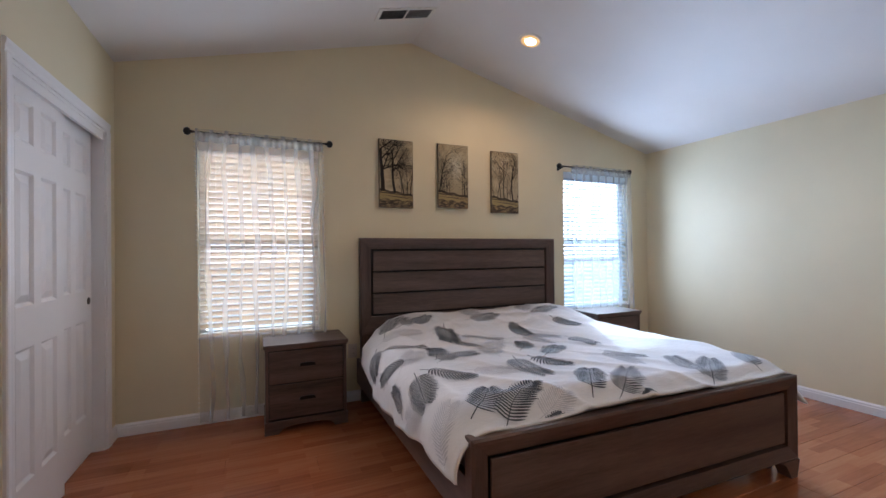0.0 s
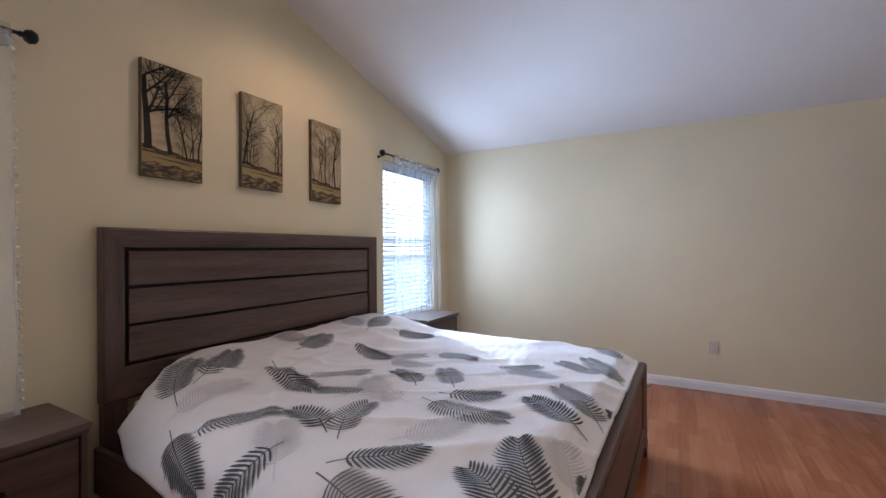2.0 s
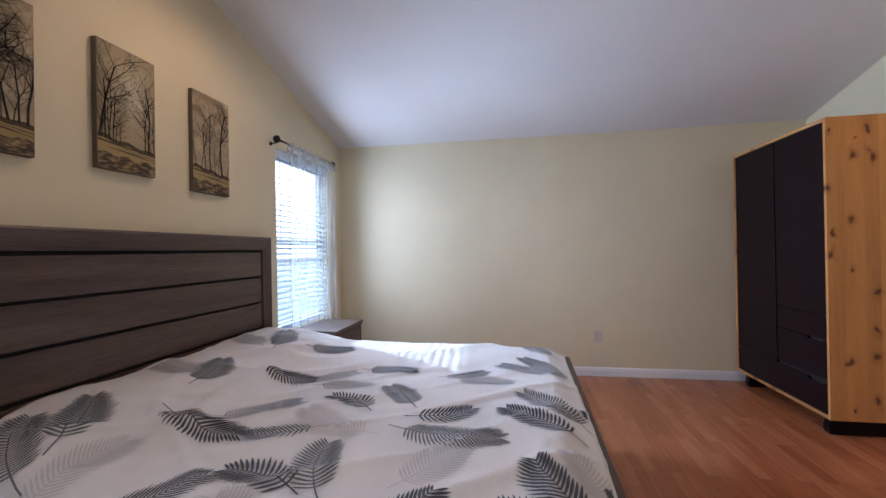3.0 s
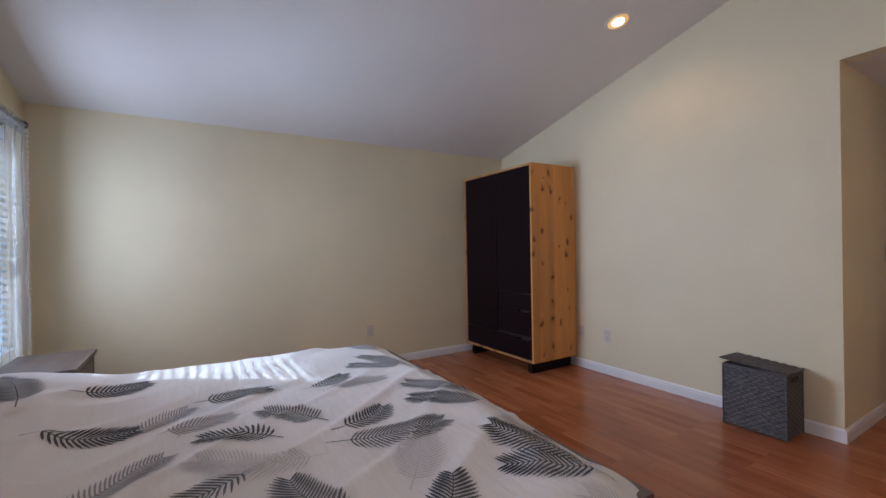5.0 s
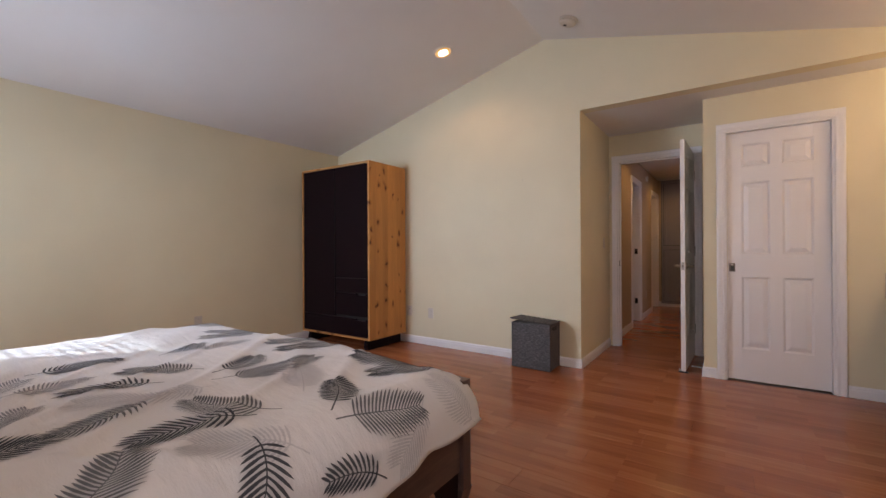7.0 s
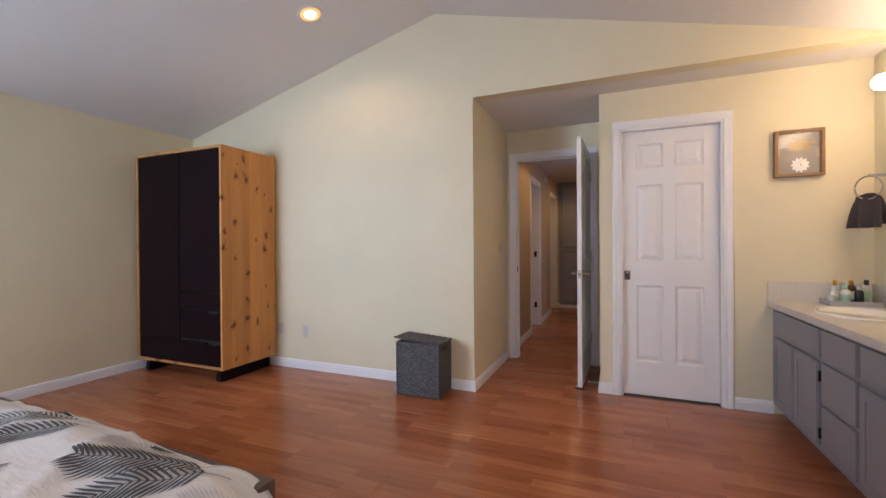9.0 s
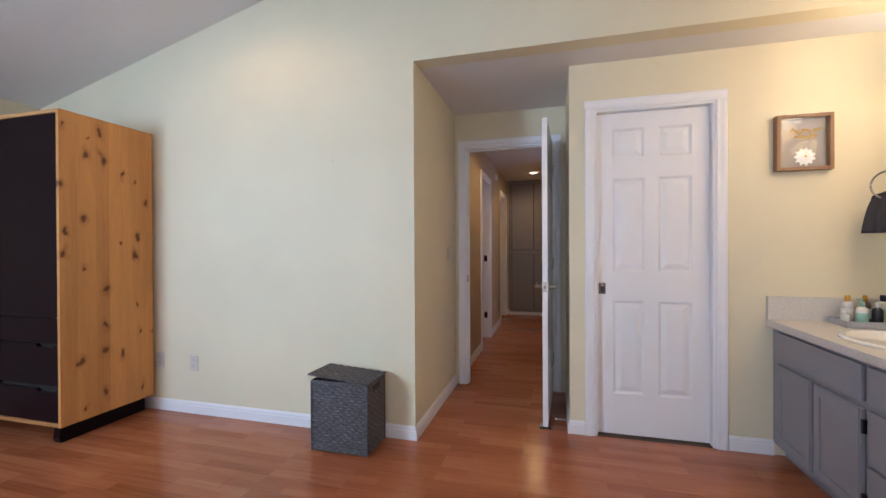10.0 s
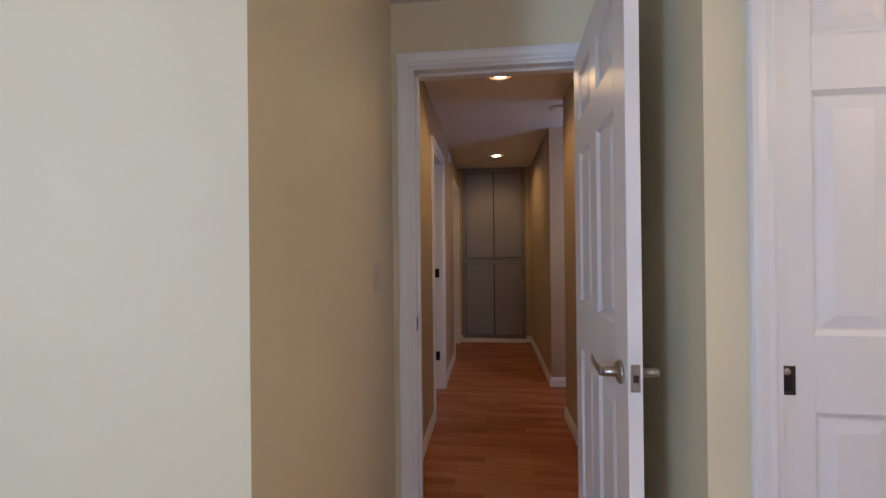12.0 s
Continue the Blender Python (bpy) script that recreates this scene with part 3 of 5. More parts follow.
def window(name, w, slat, tilt, label):
    x0, x1, z0, z1 = w
    th = thing(name, ((x0 + x1) / 2, YN + 0.06, z0), label, "window", kind="structure")
    f = 0.045
    ya, yb = YN + 0.075, YN + 0.115
    for a, b, c0, d0 in ((x0, x0 + f, z0, z1), (x1 - f, x1, z0, z1), (x0 + f, x1 - f, z0, z0 + f), (x0 + f, x1 - f, z1 - f, z1)):
        part("window_frame", boxed(a, b, ya, yb, c0, d0, bevel=0.003), VINYL, th)
    zm = z0 + 0.49 * (z1 - z0)
    part("meeting_rail", boxed(x0 + f, x1 - f, ya + 0.004, yb - 0.004, zm - 0.025, zm + 0.025, bevel=0.003), VINYL, th)
    for a, b in ((z0 + f, zm - 0.025), (zm + 0.025, z1 - f)):
        pane = part("pane", boxed(x0 + f, x1 - f, ya + 0.016, ya + 0.02, a, b), GLASS, th)
        pane.visible_shadow = False
    part("window_sill", boxed(x0 + 0.001, x1 - 0.001, YN - 0.012, YN + 0.075, z0 - 0.001, z0 + 0.012, bevel=0.003), TRIM, th)
    bl = thing("window_blind", ((x0 + x1) / 2, YN + 0.035, z1), "lowered faux-wood slat blind in the window", "blind", "window blinds")
    part("headrail", boxed(x0 + 0.006, x1 - 0.006, YN + 0.006, YN + 0.062, z1 - 0.075, z1 - 0.002, bevel=0.004), slat, bl)
    part("bottom_rail", boxed(x0 + 0.008, x1 - 0.008, YN + 0.012, YN + 0.060, z0 + 0.016, z0 + 0.034, bevel=0.004), slat, bl)
    n = int((z1 - z0 - 0.12) / 0.0445)
    base = bmesh.new()
    L, D = x1 - x0 - 0.02, 0.025
    pts = [(-D, -0.0012), (0, 0.0012), (D, -0.0012), (D, 0.0016), (0, 0.004), (-D, 0.0016)]
    prism(base, pts, 0, -L / 2, L / 2)
    me = bpy.data.meshes.new("slat")
    base.to_mesh(me)
    base.free()
    me.materials.append(slat)
    for i in range(n):
        z = z1 - 0.085 - i * 0.0445
        ob = new("slat", me)
        ob.parent = bl
        ob.matrix_parent_inverse = bl.matrix_world.inverted()
        ob.matrix_basis = pose((x0 + x1) / 2, YN + 0.035, z, tilt + random.uniform(-2.5, 2.5), random.uniform(-0.15, 0.15), 0)
    for x in (x0 + 0.12, (x0 + x1) / 2, x1 - 0.12):
        bm = bmesh.new()
        for y in (YN + 0.008, YN + 0.062):
            box(bm, x - 0.0015, x + 0.0015, y - 0.0006, y + 0.0006, z0 + 0.03, z1 - 0.05)
        part("ladder_tape", bm, slat, bl)
    part("tilt_wand", tube(bmesh.new(), [(x0 + 0.05, YN - 0.004, z1 - 0.06), (x0 + 0.052, YN - 0.006, z1 - 0.75)], 0.004, 8), slat, bl)
    return th


window("window_1", WIN1, SLAT1, -48, "white vinyl window behind warm-lit closed blinds")
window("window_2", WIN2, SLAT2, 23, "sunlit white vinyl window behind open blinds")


def curtain(x0, x1, zt, rod0, rod1, lean, label):
    """A sheer panel with pompom edges on a black rod with ball ends."""
    y = 3.53
    r = thing("curtain_rod", ((rod0 + rod1) / 2, y, zt), "thin black metal curtain rod with turned ends", "curtain rod", "curtain rods")
    part("rod", tube(bmesh.new(), [(rod0 + 0.03, y, zt), (rod1 - 0.03, y, zt)], 0.0075), BLACKMETAL, r, "", True)
    for x, s in ((rod0, 1), (rod1, -1)):
        prof = [(0.004, -0.006), (0.022, 0.002), (0.029, 0.02), (0.022, 0.036), (0.009, 0.042), (0.012, 0.048), (0.008, 0.056)]
        part("finial", lathe(bmesh.new(), [(a, s * (b - 0.02)) for a, b in prof], (x, y, zt), 18, 0), BLACKMETAL, r, "", True)
        bx = x + s * 0.055
        bm = tube(bmesh.new(), [(bx, y, zt - 0.002), (bx, y + 0.04, zt - 0.014), (bx, YN - 0.004, zt - 0.016)], 0.005, 8)
        lathe(bm, [(0.016, 0), (0.016, 0.006)], (bx, YN - 0.008, zt - 0.016), 14, 1)
        part("bracket", bm, BLACKMETAL, r)
    c = thing("sheer_curtain", ((x0 + x1) / 2, y, 0.03), label, "curtain", "sheer curtains")
    nx, nz = 110, 36
    bm = bmesh.new()
    grid = []
    for j in range(nz + 1):
        v = j / nz
        row = []
        for i in range(nx + 1):
            u = i / nx
            z = zt + 0.022 - v * (zt - 0.02)
            drop = min(1.0, v * 6)
            wave = 0.008 * math.sin(u * 47 + 1.3 * math.sin(v * 3 + u * 9)) + 0.008 * math.sin(u * 17 + v * 1.5)
            x = x0 + (x1 - x0) * u + lean * v * v * (0.4 + 0.6 * u) + 0.012 * math.sin(u * 31 + v * 2)
            row.append(bm.verts.new((x, y - 0.012 + wave * (0.35 + 0.65 * drop) * 1.1, z)))
        grid.append(row)
    for a, b in zip(grid, grid[1:]):
        for i in range(nx):
            bm.faces.new((a[i], a[i + 1], b[i + 1], b[i]))
    edges = [[Vector(r[k].co) for r in grid] for k in (0, nx)]
    part("panel", bm, SHEER, c, "", True)
    # gathered header round the rod
    for off in (-0.022, 0.010):
        bm = bmesh.new()
        last = None
        for i in range(161):
            u = i / 160
            g = off + 0.006 * math.sin(u * 120 + 2 * math.sin(u * 19)) + 0.004 * math.sin(u * 57)
            x = x0 + (x1 - x0) * u
            col = [bm.verts.new((x, y + g * (0.4 if k == 1 else 1.0), zt + dz + 0.003 * math.sin(u * 70))) for k, dz in enumerate((-0.004, -0.02, -0.04, -0.065))]
            if last:
                for k in range(3):
                    bm.faces.new((last[k], col[k], col[k + 1], last[k + 1]))
            last = col
        part("rod_pocket", bm, GATHER, c, "", True)
    for line in edges:
        bm = bmesh.new()
        for k in range(58):
            f = 1 + k * (nz - 1) / 58
            p = line[int(f)].lerp(line[min(int(f) + 1, nz)], f % 1)
            vs = bmesh.ops.create_icosphere(bm, subdivisions=1, radius=0.0075)["verts"]
            bmesh.ops.translate(bm, verts=vs, vec=p + Vector((0.006 * (1 if line is edges[1] else -1), 0, 0)))
        part("pompom_trim", bm, PLASTIC, c, "row of small white pompoms", True)["kind"] = "stuff"


curtain(-0.235, 0.64, 2.11, -0.284, 0.695, 0.02, "white sheer curtain with pompom edges, drawn over blinds")
curtain(3.15, 3.97, 2.11, 2.99, 3.965, 0.07, "white sheer curtain with pompom edges, lit by sun")


# ---- bed ----
bed = thing("bed", (1.9, 2.5, 0), "king bed with grey-brown oak panel head and footboard", "bed")


def mitred(th, x0, x1, z0, z1, yf, yb, border, low, side):
    """A frame of four mitred rails whose faces slope in towards the panel."""
    o = [(x0, z0), (x1, z0), (x1, z1), (x0, z1)]
    i = [(x0 + border, z0 + low), (x1 - border, z0 + low), (x1 - border, z1 - border), (x0 + border, z1 - border)]
    c = 0.010
    m = [(x0 + c, z0 + c), (x1 - c, z0 + c), (x1 - c, z1 - c), (x0 + c, z1 - c)]
    for k in range(4):
        j = (k + 1) % 4
        bm = bmesh.new()
        rings = []
        for q in (k, j):
            rings.append([bm.verts.new(p) for p in ((o[q][0], yb, o[q][1]), (o[q][0], yf - side * 0.006, o[q][1]), (m[q][0], yf, m[q][1]),
                                                    (i[q][0], yf - side * 0.014, i[q][1]), (i[q][0], yb, i[q][1]))])
        for e in range(5):
            g = (e + 1) % 5
            bm.faces.new((rings[0][e], rings[0][g], rings[1][g], rings[1][e]))
        bm.faces.new(rings[0]), bm.faces.new(rings[1][::-1])
        bmesh.ops.recalc_face_normals(bm, faces=bm.faces)
        part("rail" if k % 2 == 0 else "stile", bm, GREYWOOD if k % 2 == 0 else GREYWOODV, th)


def framed(th, x0, x1, z0, z1, y0, y1, border, rows, side, low=None):
    """A panelled board: mitred sloped frame, black groove and flat boards. side: -1 faces -y."""
    low = low or border
    f, b = (y0, y1) if side < 0 else (y1, y0)
    mitred(th, x0, x1, z0, z1, f, b, border, low, side)
    part("groove", boxed(x0 + border - 0.004, x1 - border + 0.004, min(f - side * 0.050, b), max(f - side * 0.050, b), z0 + low - 0.004, z1 - border + 0.004), GROOVE, th)
    xa, xb, za, zb = x0 + border + 0.020, x1 - border - 0.020, z0 + low + 0.020, z1 - border - 0.020
    h = (zb - za + 0.016) / rows
    for i in range(rows):
        lo = za + i * h
        a, c = sorted((f - side * 0.018, f - side * 0.036))
        part("board", boxed(xa, xb, a, c, lo, lo + h - 0.016, bevel=0.003), GREYWOOD, th)


framed(bed, 0.94, 2.934, 0.55, 1.362, 3.548, 3.606, 0.092, 3, -1, 0.15)
for x in (0.945, 2.834):
    part("head_leg", boxed(x, x + 0.095, 3.556, 3.604, 0, 0.55, bevel=0.004), GREYWOODV, bed)
before = set(bed.children)
framed(bed, 0.886, 2.878, 0.095, 0.548, 1.432, 1.492, 0.072, 1, -1)
for x, s in ((0.886, 1), (2.878, -1)):
    bm = prism(bmesh.new(), [(x, 0.095), (x + s * 0.15, 0.095), (x + s * 0.12, 0.075), (x + s * 0.085, 0.02), (x + s * 0.075, 0), (x + s * 0.025, 0), (x + s * 0.018, 0.03)], 1, 1.428, 1.496)
    part("foot", bm, GREYWOOD, bed)
# the foot end stands a little askew
skew = Matrix.Translation((2.88, 1.46, 0)) @ Matrix.Rotation(radians(-1.5), 4, "Z") @ Matrix.Translation((-2.88, -1.46, 0))
for ob in set(bed.children) - before:
    ob.matrix_basis = skew
for x in (0.905, 2.83):
    part("side_rail", boxed(x, x + 0.028, 1.535, 3.556, 0.17, 0.37, bevel=0.004), GREYWOODY, bed)
for x in (0.915, 2.80):
    bm = prism(bmesh.new(), [(1.545, 0), (1.60, 0), (1.70, 0.19), (1.545, 0.19)], 0, x, x + 0.04)
    part("corner_bracket", bm, BLACKM, bed, "black corner bracket")
part("centre_leg", boxed(1.87, 1.93, 2.5, 2.56, 0, 0.19, bevel=0.003), BLACKM, bed, "black support leg")
part("slat_base", boxed(0.92, 2.83, 1.5, 3.54, 0.19, 0.22), GROOVE, bed)
MATT = plain("white_mattress_ticking", (0.72, 0.71, 0.70), 0.85, 0, 0.2, 300)
mt = thing("mattress", (1.88, 2.5, 0.22), "thick white mattress on the bed base", "mattress")
part("body", boxed(1.03, 2.80, 1.56, 3.535, 0.221, 0.50, bevel=0.04), MATT, mt)
part("pillow_top", boxed(1.05, 2.78, 1.58, 3.53, 0.50, 0.54, bevel=0.015), MATT, mt)

# duvet: a cloth laid over the bed; (u, v) are metres along the cloth
EDGE_W, EDGE_E = 0.828, 2.925


def step(a, b, t):
    t = max(0.0, min(1.0, (t - a) / (b - a)))
    return t * t * (3 - 2 * t)


def hem_z(y):
    """Height of the hem on the open side."""
    return 0.395 - 0.035 * step(1.9, 2.3, y) + 0.05 * step(2.4, 3.05, y) + 0.09 * step(3.05, 3.35, y)


def foot(x):
    """How far the foot end is drawn back by the askew footboard."""
    return 0.052 * (2.87 - x) / 2


def head(x):
    """How far the head end is pulled down from the wall at the open side."""
    return 0.22 * step(1.32, 0.86, x)


# creases in the cover: ends, height and width
CREASES = ((1.30, 2.92, 2.45, 3.12, 0.020, 0.040), (1.00, 2.55, 1.65, 3.25, 0.018, 0.035), (1.20, 2.78, 2.25, 2.62, 0.008, 0.045),
           (0.95, 1.78, 1.55, 1.62, 0.012, 0.04), (1.05, 2.25, 1.85, 2.05, 0.006, 0.05),
           (2.0, 3.35, 2.65, 2.95, 0.016, 0.045), (1.15, 3.35, 1.55, 2.7, 0.014, 0.03))


def crease(x, y):
    z = 0.0
    for x0, y0, x1, y1, h, w in CREASES:
        dx, dy = x1 - x0, y1 - y0
        length = math.hypot(dx, dy)
        t = ((x - x0) * dx + (y - y0) * dy) / length ** 2
        off = ((x - x0) * dy - (y - y0) * dx) / length + 0.03 * math.sin(7 * t + 9 * x0)
        z += h * math.exp(-(off / w) ** 2) * step(-0.15, 0.3, t) * step(1.15, 0.7, t)
    return z


def duvet_top(x, y):
    z = 0.612 + 0.086 * step(2.75, 3.35, y) + 0.012 * math.sin(3.1 * x + 1.7 * y) * step(3.5, 3.0, y)
    z += 0.017 * noise.noise((x * 2.2, y * 2.6, 1.3)) + 0.008 * noise.noise((x * 7 + y * 3, y * 5 - x * 2, 4.1))
    z += crease(x, y)
    ridge = noise.noise((x * 3.0 + y * 1.2, y * 1.1, 9.0))
    z += 0.011 * max(0.0, 1 - abs(ridge) * 5.5)
    y -= foot(x)
    return z - 0.052 * step(1.60, 1.46, y) + 0.010 * step(2.2, 2.7, x)


def roll(v, side=-1):
    """The radius of the cloth's rounded edge: fuller towards the headboard."""
    return 0.15 + 0.30 * step(2.55, 3.4, v) if side < 0 else 0.10


def cloth(u, v):
    """The place of the cloth's point (u across, v along)."""
    side = -1 if u < 1.88 else 1
    r = roll(v, side)
    zt = duvet_top(min(max(u, EDGE_W + 0.02), EDGE_E - 0.02), v)
    if u < EDGE_W + r:
        a, s, e = (EDGE_W + r - u) / r, -1, EDGE_W
    elif u > EDGE_E - r:
        a, s, e = (u - EDGE_E + r) / r, 1, EDGE_E
    else:
        return Vector((u, v, zt))
    if a <= math.pi / 2:
        x, z, hang = e - s * r + s * r * math.sin(a), zt - r * (1 - math.cos(a)), 0.0
    else:
        hang = (a - math.pi / 2) * r
        x, z = e, zt - r - hang
    fold = hang * (0.16 + 0.10 * math.sin(v * 13) + 0.06 * math.sin(v * 29 + 1))
    return Vector((x + s * fold, v - hang * 0.75 * step(1.85, 1.55, v), z))


def u_hem(v, side):
    """The cloth coordinate of the hem."""
    r = roll(v, side)
    e = EDGE_W if side < 0 else EDGE_E
    zt = duvet_top(e - side * 0.1, v)
    hang = max(0.0, zt - r - hem_z(v))
    if hang <= 0:
        a = math.acos(max(-1, min(1, 1 - (zt - hem_z(v)) / r)))
        return e - side * r + side * a * r
    return e - side * r + side * (math.pi / 2 * r + hang)


def fabric(name, color, rough=0.9):
    k = Nodes(name, rough)
    v = k.coords()
    soft = k.noise(v, 5, 4)
    k.color(k.ramp(soft, [(0.3, tuple(c * 0.95 for c in color)), (0.7, color)]))
    wr = k.noise(k.coords((1.0, 2.6, 1.0)), 8, 5, 0.6)
    fine = k.noise(v, 420, 2)
    k.bump(k.math("ADD", wr, k.math("MULTIPLY", fine, 0.04)), 0.5, 0.014)
    k.p.inputs["Sheen Weight"].default_value = 0.15
    return k.m


COTTON = fabric("white_cotton", (0.745, 0.725, 0.725))
duvet = thing("duvet", (1.88, 2.5, 0.6), "white cotton duvet printed with grey palm fronds", "duvet")
bm = bmesh.new()
NU, NV = 150, 150
rows = []
for j in range(NV + 1):
    row = []
    for i in range(NU + 1):
        v0 = 1.465 + foot(0.87 + 2.0 * i / NU)
        v = v0 + (3.535 - head(0.80 + 2.12 * i / NU) - v0) * j / NV
        a, b = u_hem(v, -1), u_hem(v, 1)
        row.append(bm.verts.new(cloth(a + (b - a) * i / NU, v)))
    rows.append(row)
for p, q in zip(rows, rows[1:]):
    for i in range(NU):
        bm.faces.new((p[i], p[i + 1], q[i + 1], q[i]))
bmesh.ops.recalc_face_normals(bm, faces=bm.faces)
body = part("cover", bm, COTTON, duvet, "", True)
sol = body.modifiers.new("thickness", "SOLIDIFY")
sol.thickness, sol.offset = 0.012, -1

PRINT = {c: plain("frond_print_" + n, col, 0.9) for c, n, col in
         (("k", "charcoal", (0.070, 0.075, 0.085)), ("d", "dark_grey", (0.15, 0.155, 0.165)), ("m", "mid_grey", (0.30, 0.30, 0.32)), ("l", "pale_grey", (0.58, 0.565, 0.58)))}
frond_rng = random.Random(7)


def on_cloth(u, v, lift):
    v = min(max(v, 1.475 + foot(u)), 3.51 - head(u))
    u = min(max(u, u_hem(v, -1) + 0.01), u_hem(v, 1) - 0.01)
    p = cloth(u, v)
    n = (cloth(u + 0.004, v) - cloth(u - 0.004, v)).cross(cloth(u, v + 0.004) - cloth(u, v - 0.004)).normalized()
    return p + n * lift


def frond(u0, v0, u1, v1, half, shade):
    """A printed palm frond with its stalk from (u0, v0) to (u1, v1) on the cloth, and leaflets of length half."""
    bm = bmesh.new()
    lift = {"l": 0.0012, "m": 0.0018, "d": 0.0024, "k": 0.003}[shade]
    mid, reach = Vector(((u0 + u1) / 2, (v0 + v1) / 2)), Vector((u1 - u0, v1 - v0)) * 0.46
    (u0, v0), (u1, v1) = mid - reach, mid + reach
    d = Vector((u1 - u0, v1 - v0))
    L = d.length
    d.normalize()
    n = Vector((-d.y, d.x))
    bend = frond_rng.uniform(-0.10, 0.10) * L

    def spine(t):
        return Vector((u0, v0)) + d * (L * t) + n * (bend * 4 * t * (1 - t))

    def vert(p):
        return bm.verts.new(on_cloth(p.x, p.y, lift))
    count = max(10, int(L / {"k": 0.0150, "d": 0.0130, "m": 0.0120, "l": 0.0120}[shade]))
    fat = {"k": 0.0046, "d": 0.0037, "m": 0.0030, "l": 0.0038}[shade]
    # the stalk, with two stations for each pair of leaflets that grow from it
    ts = [-0.2, -0.1]
    for i in range(count):
        t = 0.03 + 0.94 * i / (count - 1)
        ts += [t, t + 0.4 / count]
    edge = {1: [], -1: []}
    for t in ts:
        tang = (spine(t + 0.02) - spine(t - 0.02)).normalized()
        w = 0.0024 - 0.0014 * max(0.0, t)
        for s in (1, -1):
            edge[s].append(vert(spine(t) + Vector((-tang.y, tang.x)) * (s * w)))
    for i in range(len(ts) - 1):
        bm.faces.new((edge[1][i], edge[-1][i], edge[-1][i + 1], edge[1][i + 1]))
    for i in range(count):
        t = ts[2 + 2 * i]
        size = 0.95 * half * (math.sin(math.pi * (0.16 + 0.74 * t)) ** 0.7) * frond_rng.uniform(0.88, 1.06)
        tang = (spine(t + 0.02) - spine(t - 0.02)).normalized()
        for s in (1, -1):
            nn = Vector((-tang.y, tang.x)) * s
            # leaflets at the foot spread or turn back, those at the tip close up
            way = (nn + tang * (0.35 + 0.85 * t)).normalized()
            side = Vector((-way.y, way.x)) * s
            last = [edge[s][2 + 2 * i], edge[s][3 + 2 * i]]
            for q, w in ((0.25, 0.75), (0.55, 1.0), (0.82, 0.7), (1.0, 0.1)):
                p = spine(t) + way * size * q + tang * size * 0.10 * q * q
                pair = [vert(p + side * fat * w), vert(p - side * fat * w)]
                bm.faces.new((last[0], last[1], pair[1], pair[0]))
                last = pair
    part("printed_frond", bm, PRINT[shade], duvet)


frond(2.46, 3.00, 2.56, 2.77, 0.089, "k")
frond(2.26, 2.56, 2.27, 2.29, 0.100, "k")
frond(2.16, 2.13, 2.30, 1.93, 0.088, "k")
frond(2.08, 2.06, 2.09, 1.79, 0.099, "m")
frond(2.30, 1.60, 2.43, 1.86, 0.10, "d")
frond(2.30, 1.52, 2.60, 1.74, 0.105, "d")
frond(2.72, 1.55, 2.86, 1.72, 0.09, "d")
frond(1.68, 1.53, 1.95, 1.75, 0.108, "d")
frond(1.55, 1.58, 1.76, 1.82, 0.105, "k")
frond(2.05, 2.79, 2.21, 2.61, 0.086, "m")
frond(1.94, 2.69, 2.03, 2.46, 0.086, "m")
frond(1.71, 2.36, 1.85, 2.58, 0.096, "k")
frond(1.77, 2.19, 2.00, 2.36, 0.103, "d")
frond(1.63, 2.15, 1.75, 1.94, 0.090, "k")
frond(1.53, 2.18, 1.48, 1.81, 0.115, "d")
frond(2.08, 3.05, 2.07, 2.77, 0.088, "k")
frond(1.53, 2.90, 1.76, 2.67, 0.095, "m")
frond(1.48, 2.47, 1.42, 2.70, 0.086, "d")
frond(1.11, 2.29, 1.39, 2.38, 0.105, "d")
frond(0.97, 2.15, 1.17, 1.98, 0.092, "k")
frond(1.07, 1.54, 1.34, 1.73, 0.112, "k")
frond(0.97, 1.61, 1.15, 1.82, 0.108, "k")
frond(1.20, 2.09, 1.42, 1.95, 0.110, "l")
frond(1.48, 2.28, 1.53, 2.52, 0.110, "l")
frond(0.91, 2.15, 0.84, 1.86, 0.112, "d")
frond(1.48, 2.38, 1.66, 2.60, 0.110, "l")
frond(1.01, 3.12, 1.28, 3.42, 0.115, "d")
frond(1.16, 3.16, 1.48, 3.40, 0.115, "d")
frond(1.85, 3.28, 1.91, 3.60, 0.115, "m")
frond(1.77, 3.20, 2.07, 3.29, 0.113, "d")
frond(2.35, 3.25, 2.54, 3.60, 0.115, "m")
frond(2.36, 3.16, 2.73, 3.32, 0.115, "d")
frond(1.47, 3.06, 1.39, 2.70, 0.115, "k")
frond(1.12, 2.36, 1.19, 2.61, 0.10, "k")
frond(1.24, 1.53, 1.42, 1.61, 0.095, "l")
frond(1.22, 1.49, 1.33, 1.52, 0.045, "k")
frond(1.77, 1.49, 1.86, 1.51, 0.04, "k")
frond(0.88, 2.92, 0.75, 2.62, 0.110, "k")
frond(0.91, 2.81, 1.15, 2.62, 0.10, "d")
frond(0.95, 2.41, 0.75, 2.51, 0.090, "k")
frond(0.89, 2.34, 1.05, 2.53, 0.110, "l")
frond(0.95, 3.02, 1.26, 3.00, 0.110, "l")

frond(0.72, 2.11, 0.78, 2.30, 0.065, "k")
frond(0.70, 1.60, 0.92, 1.73, 0.110, "l")
frond(0.84, 1.86, 0.71, 2.03, 0.110, "l")


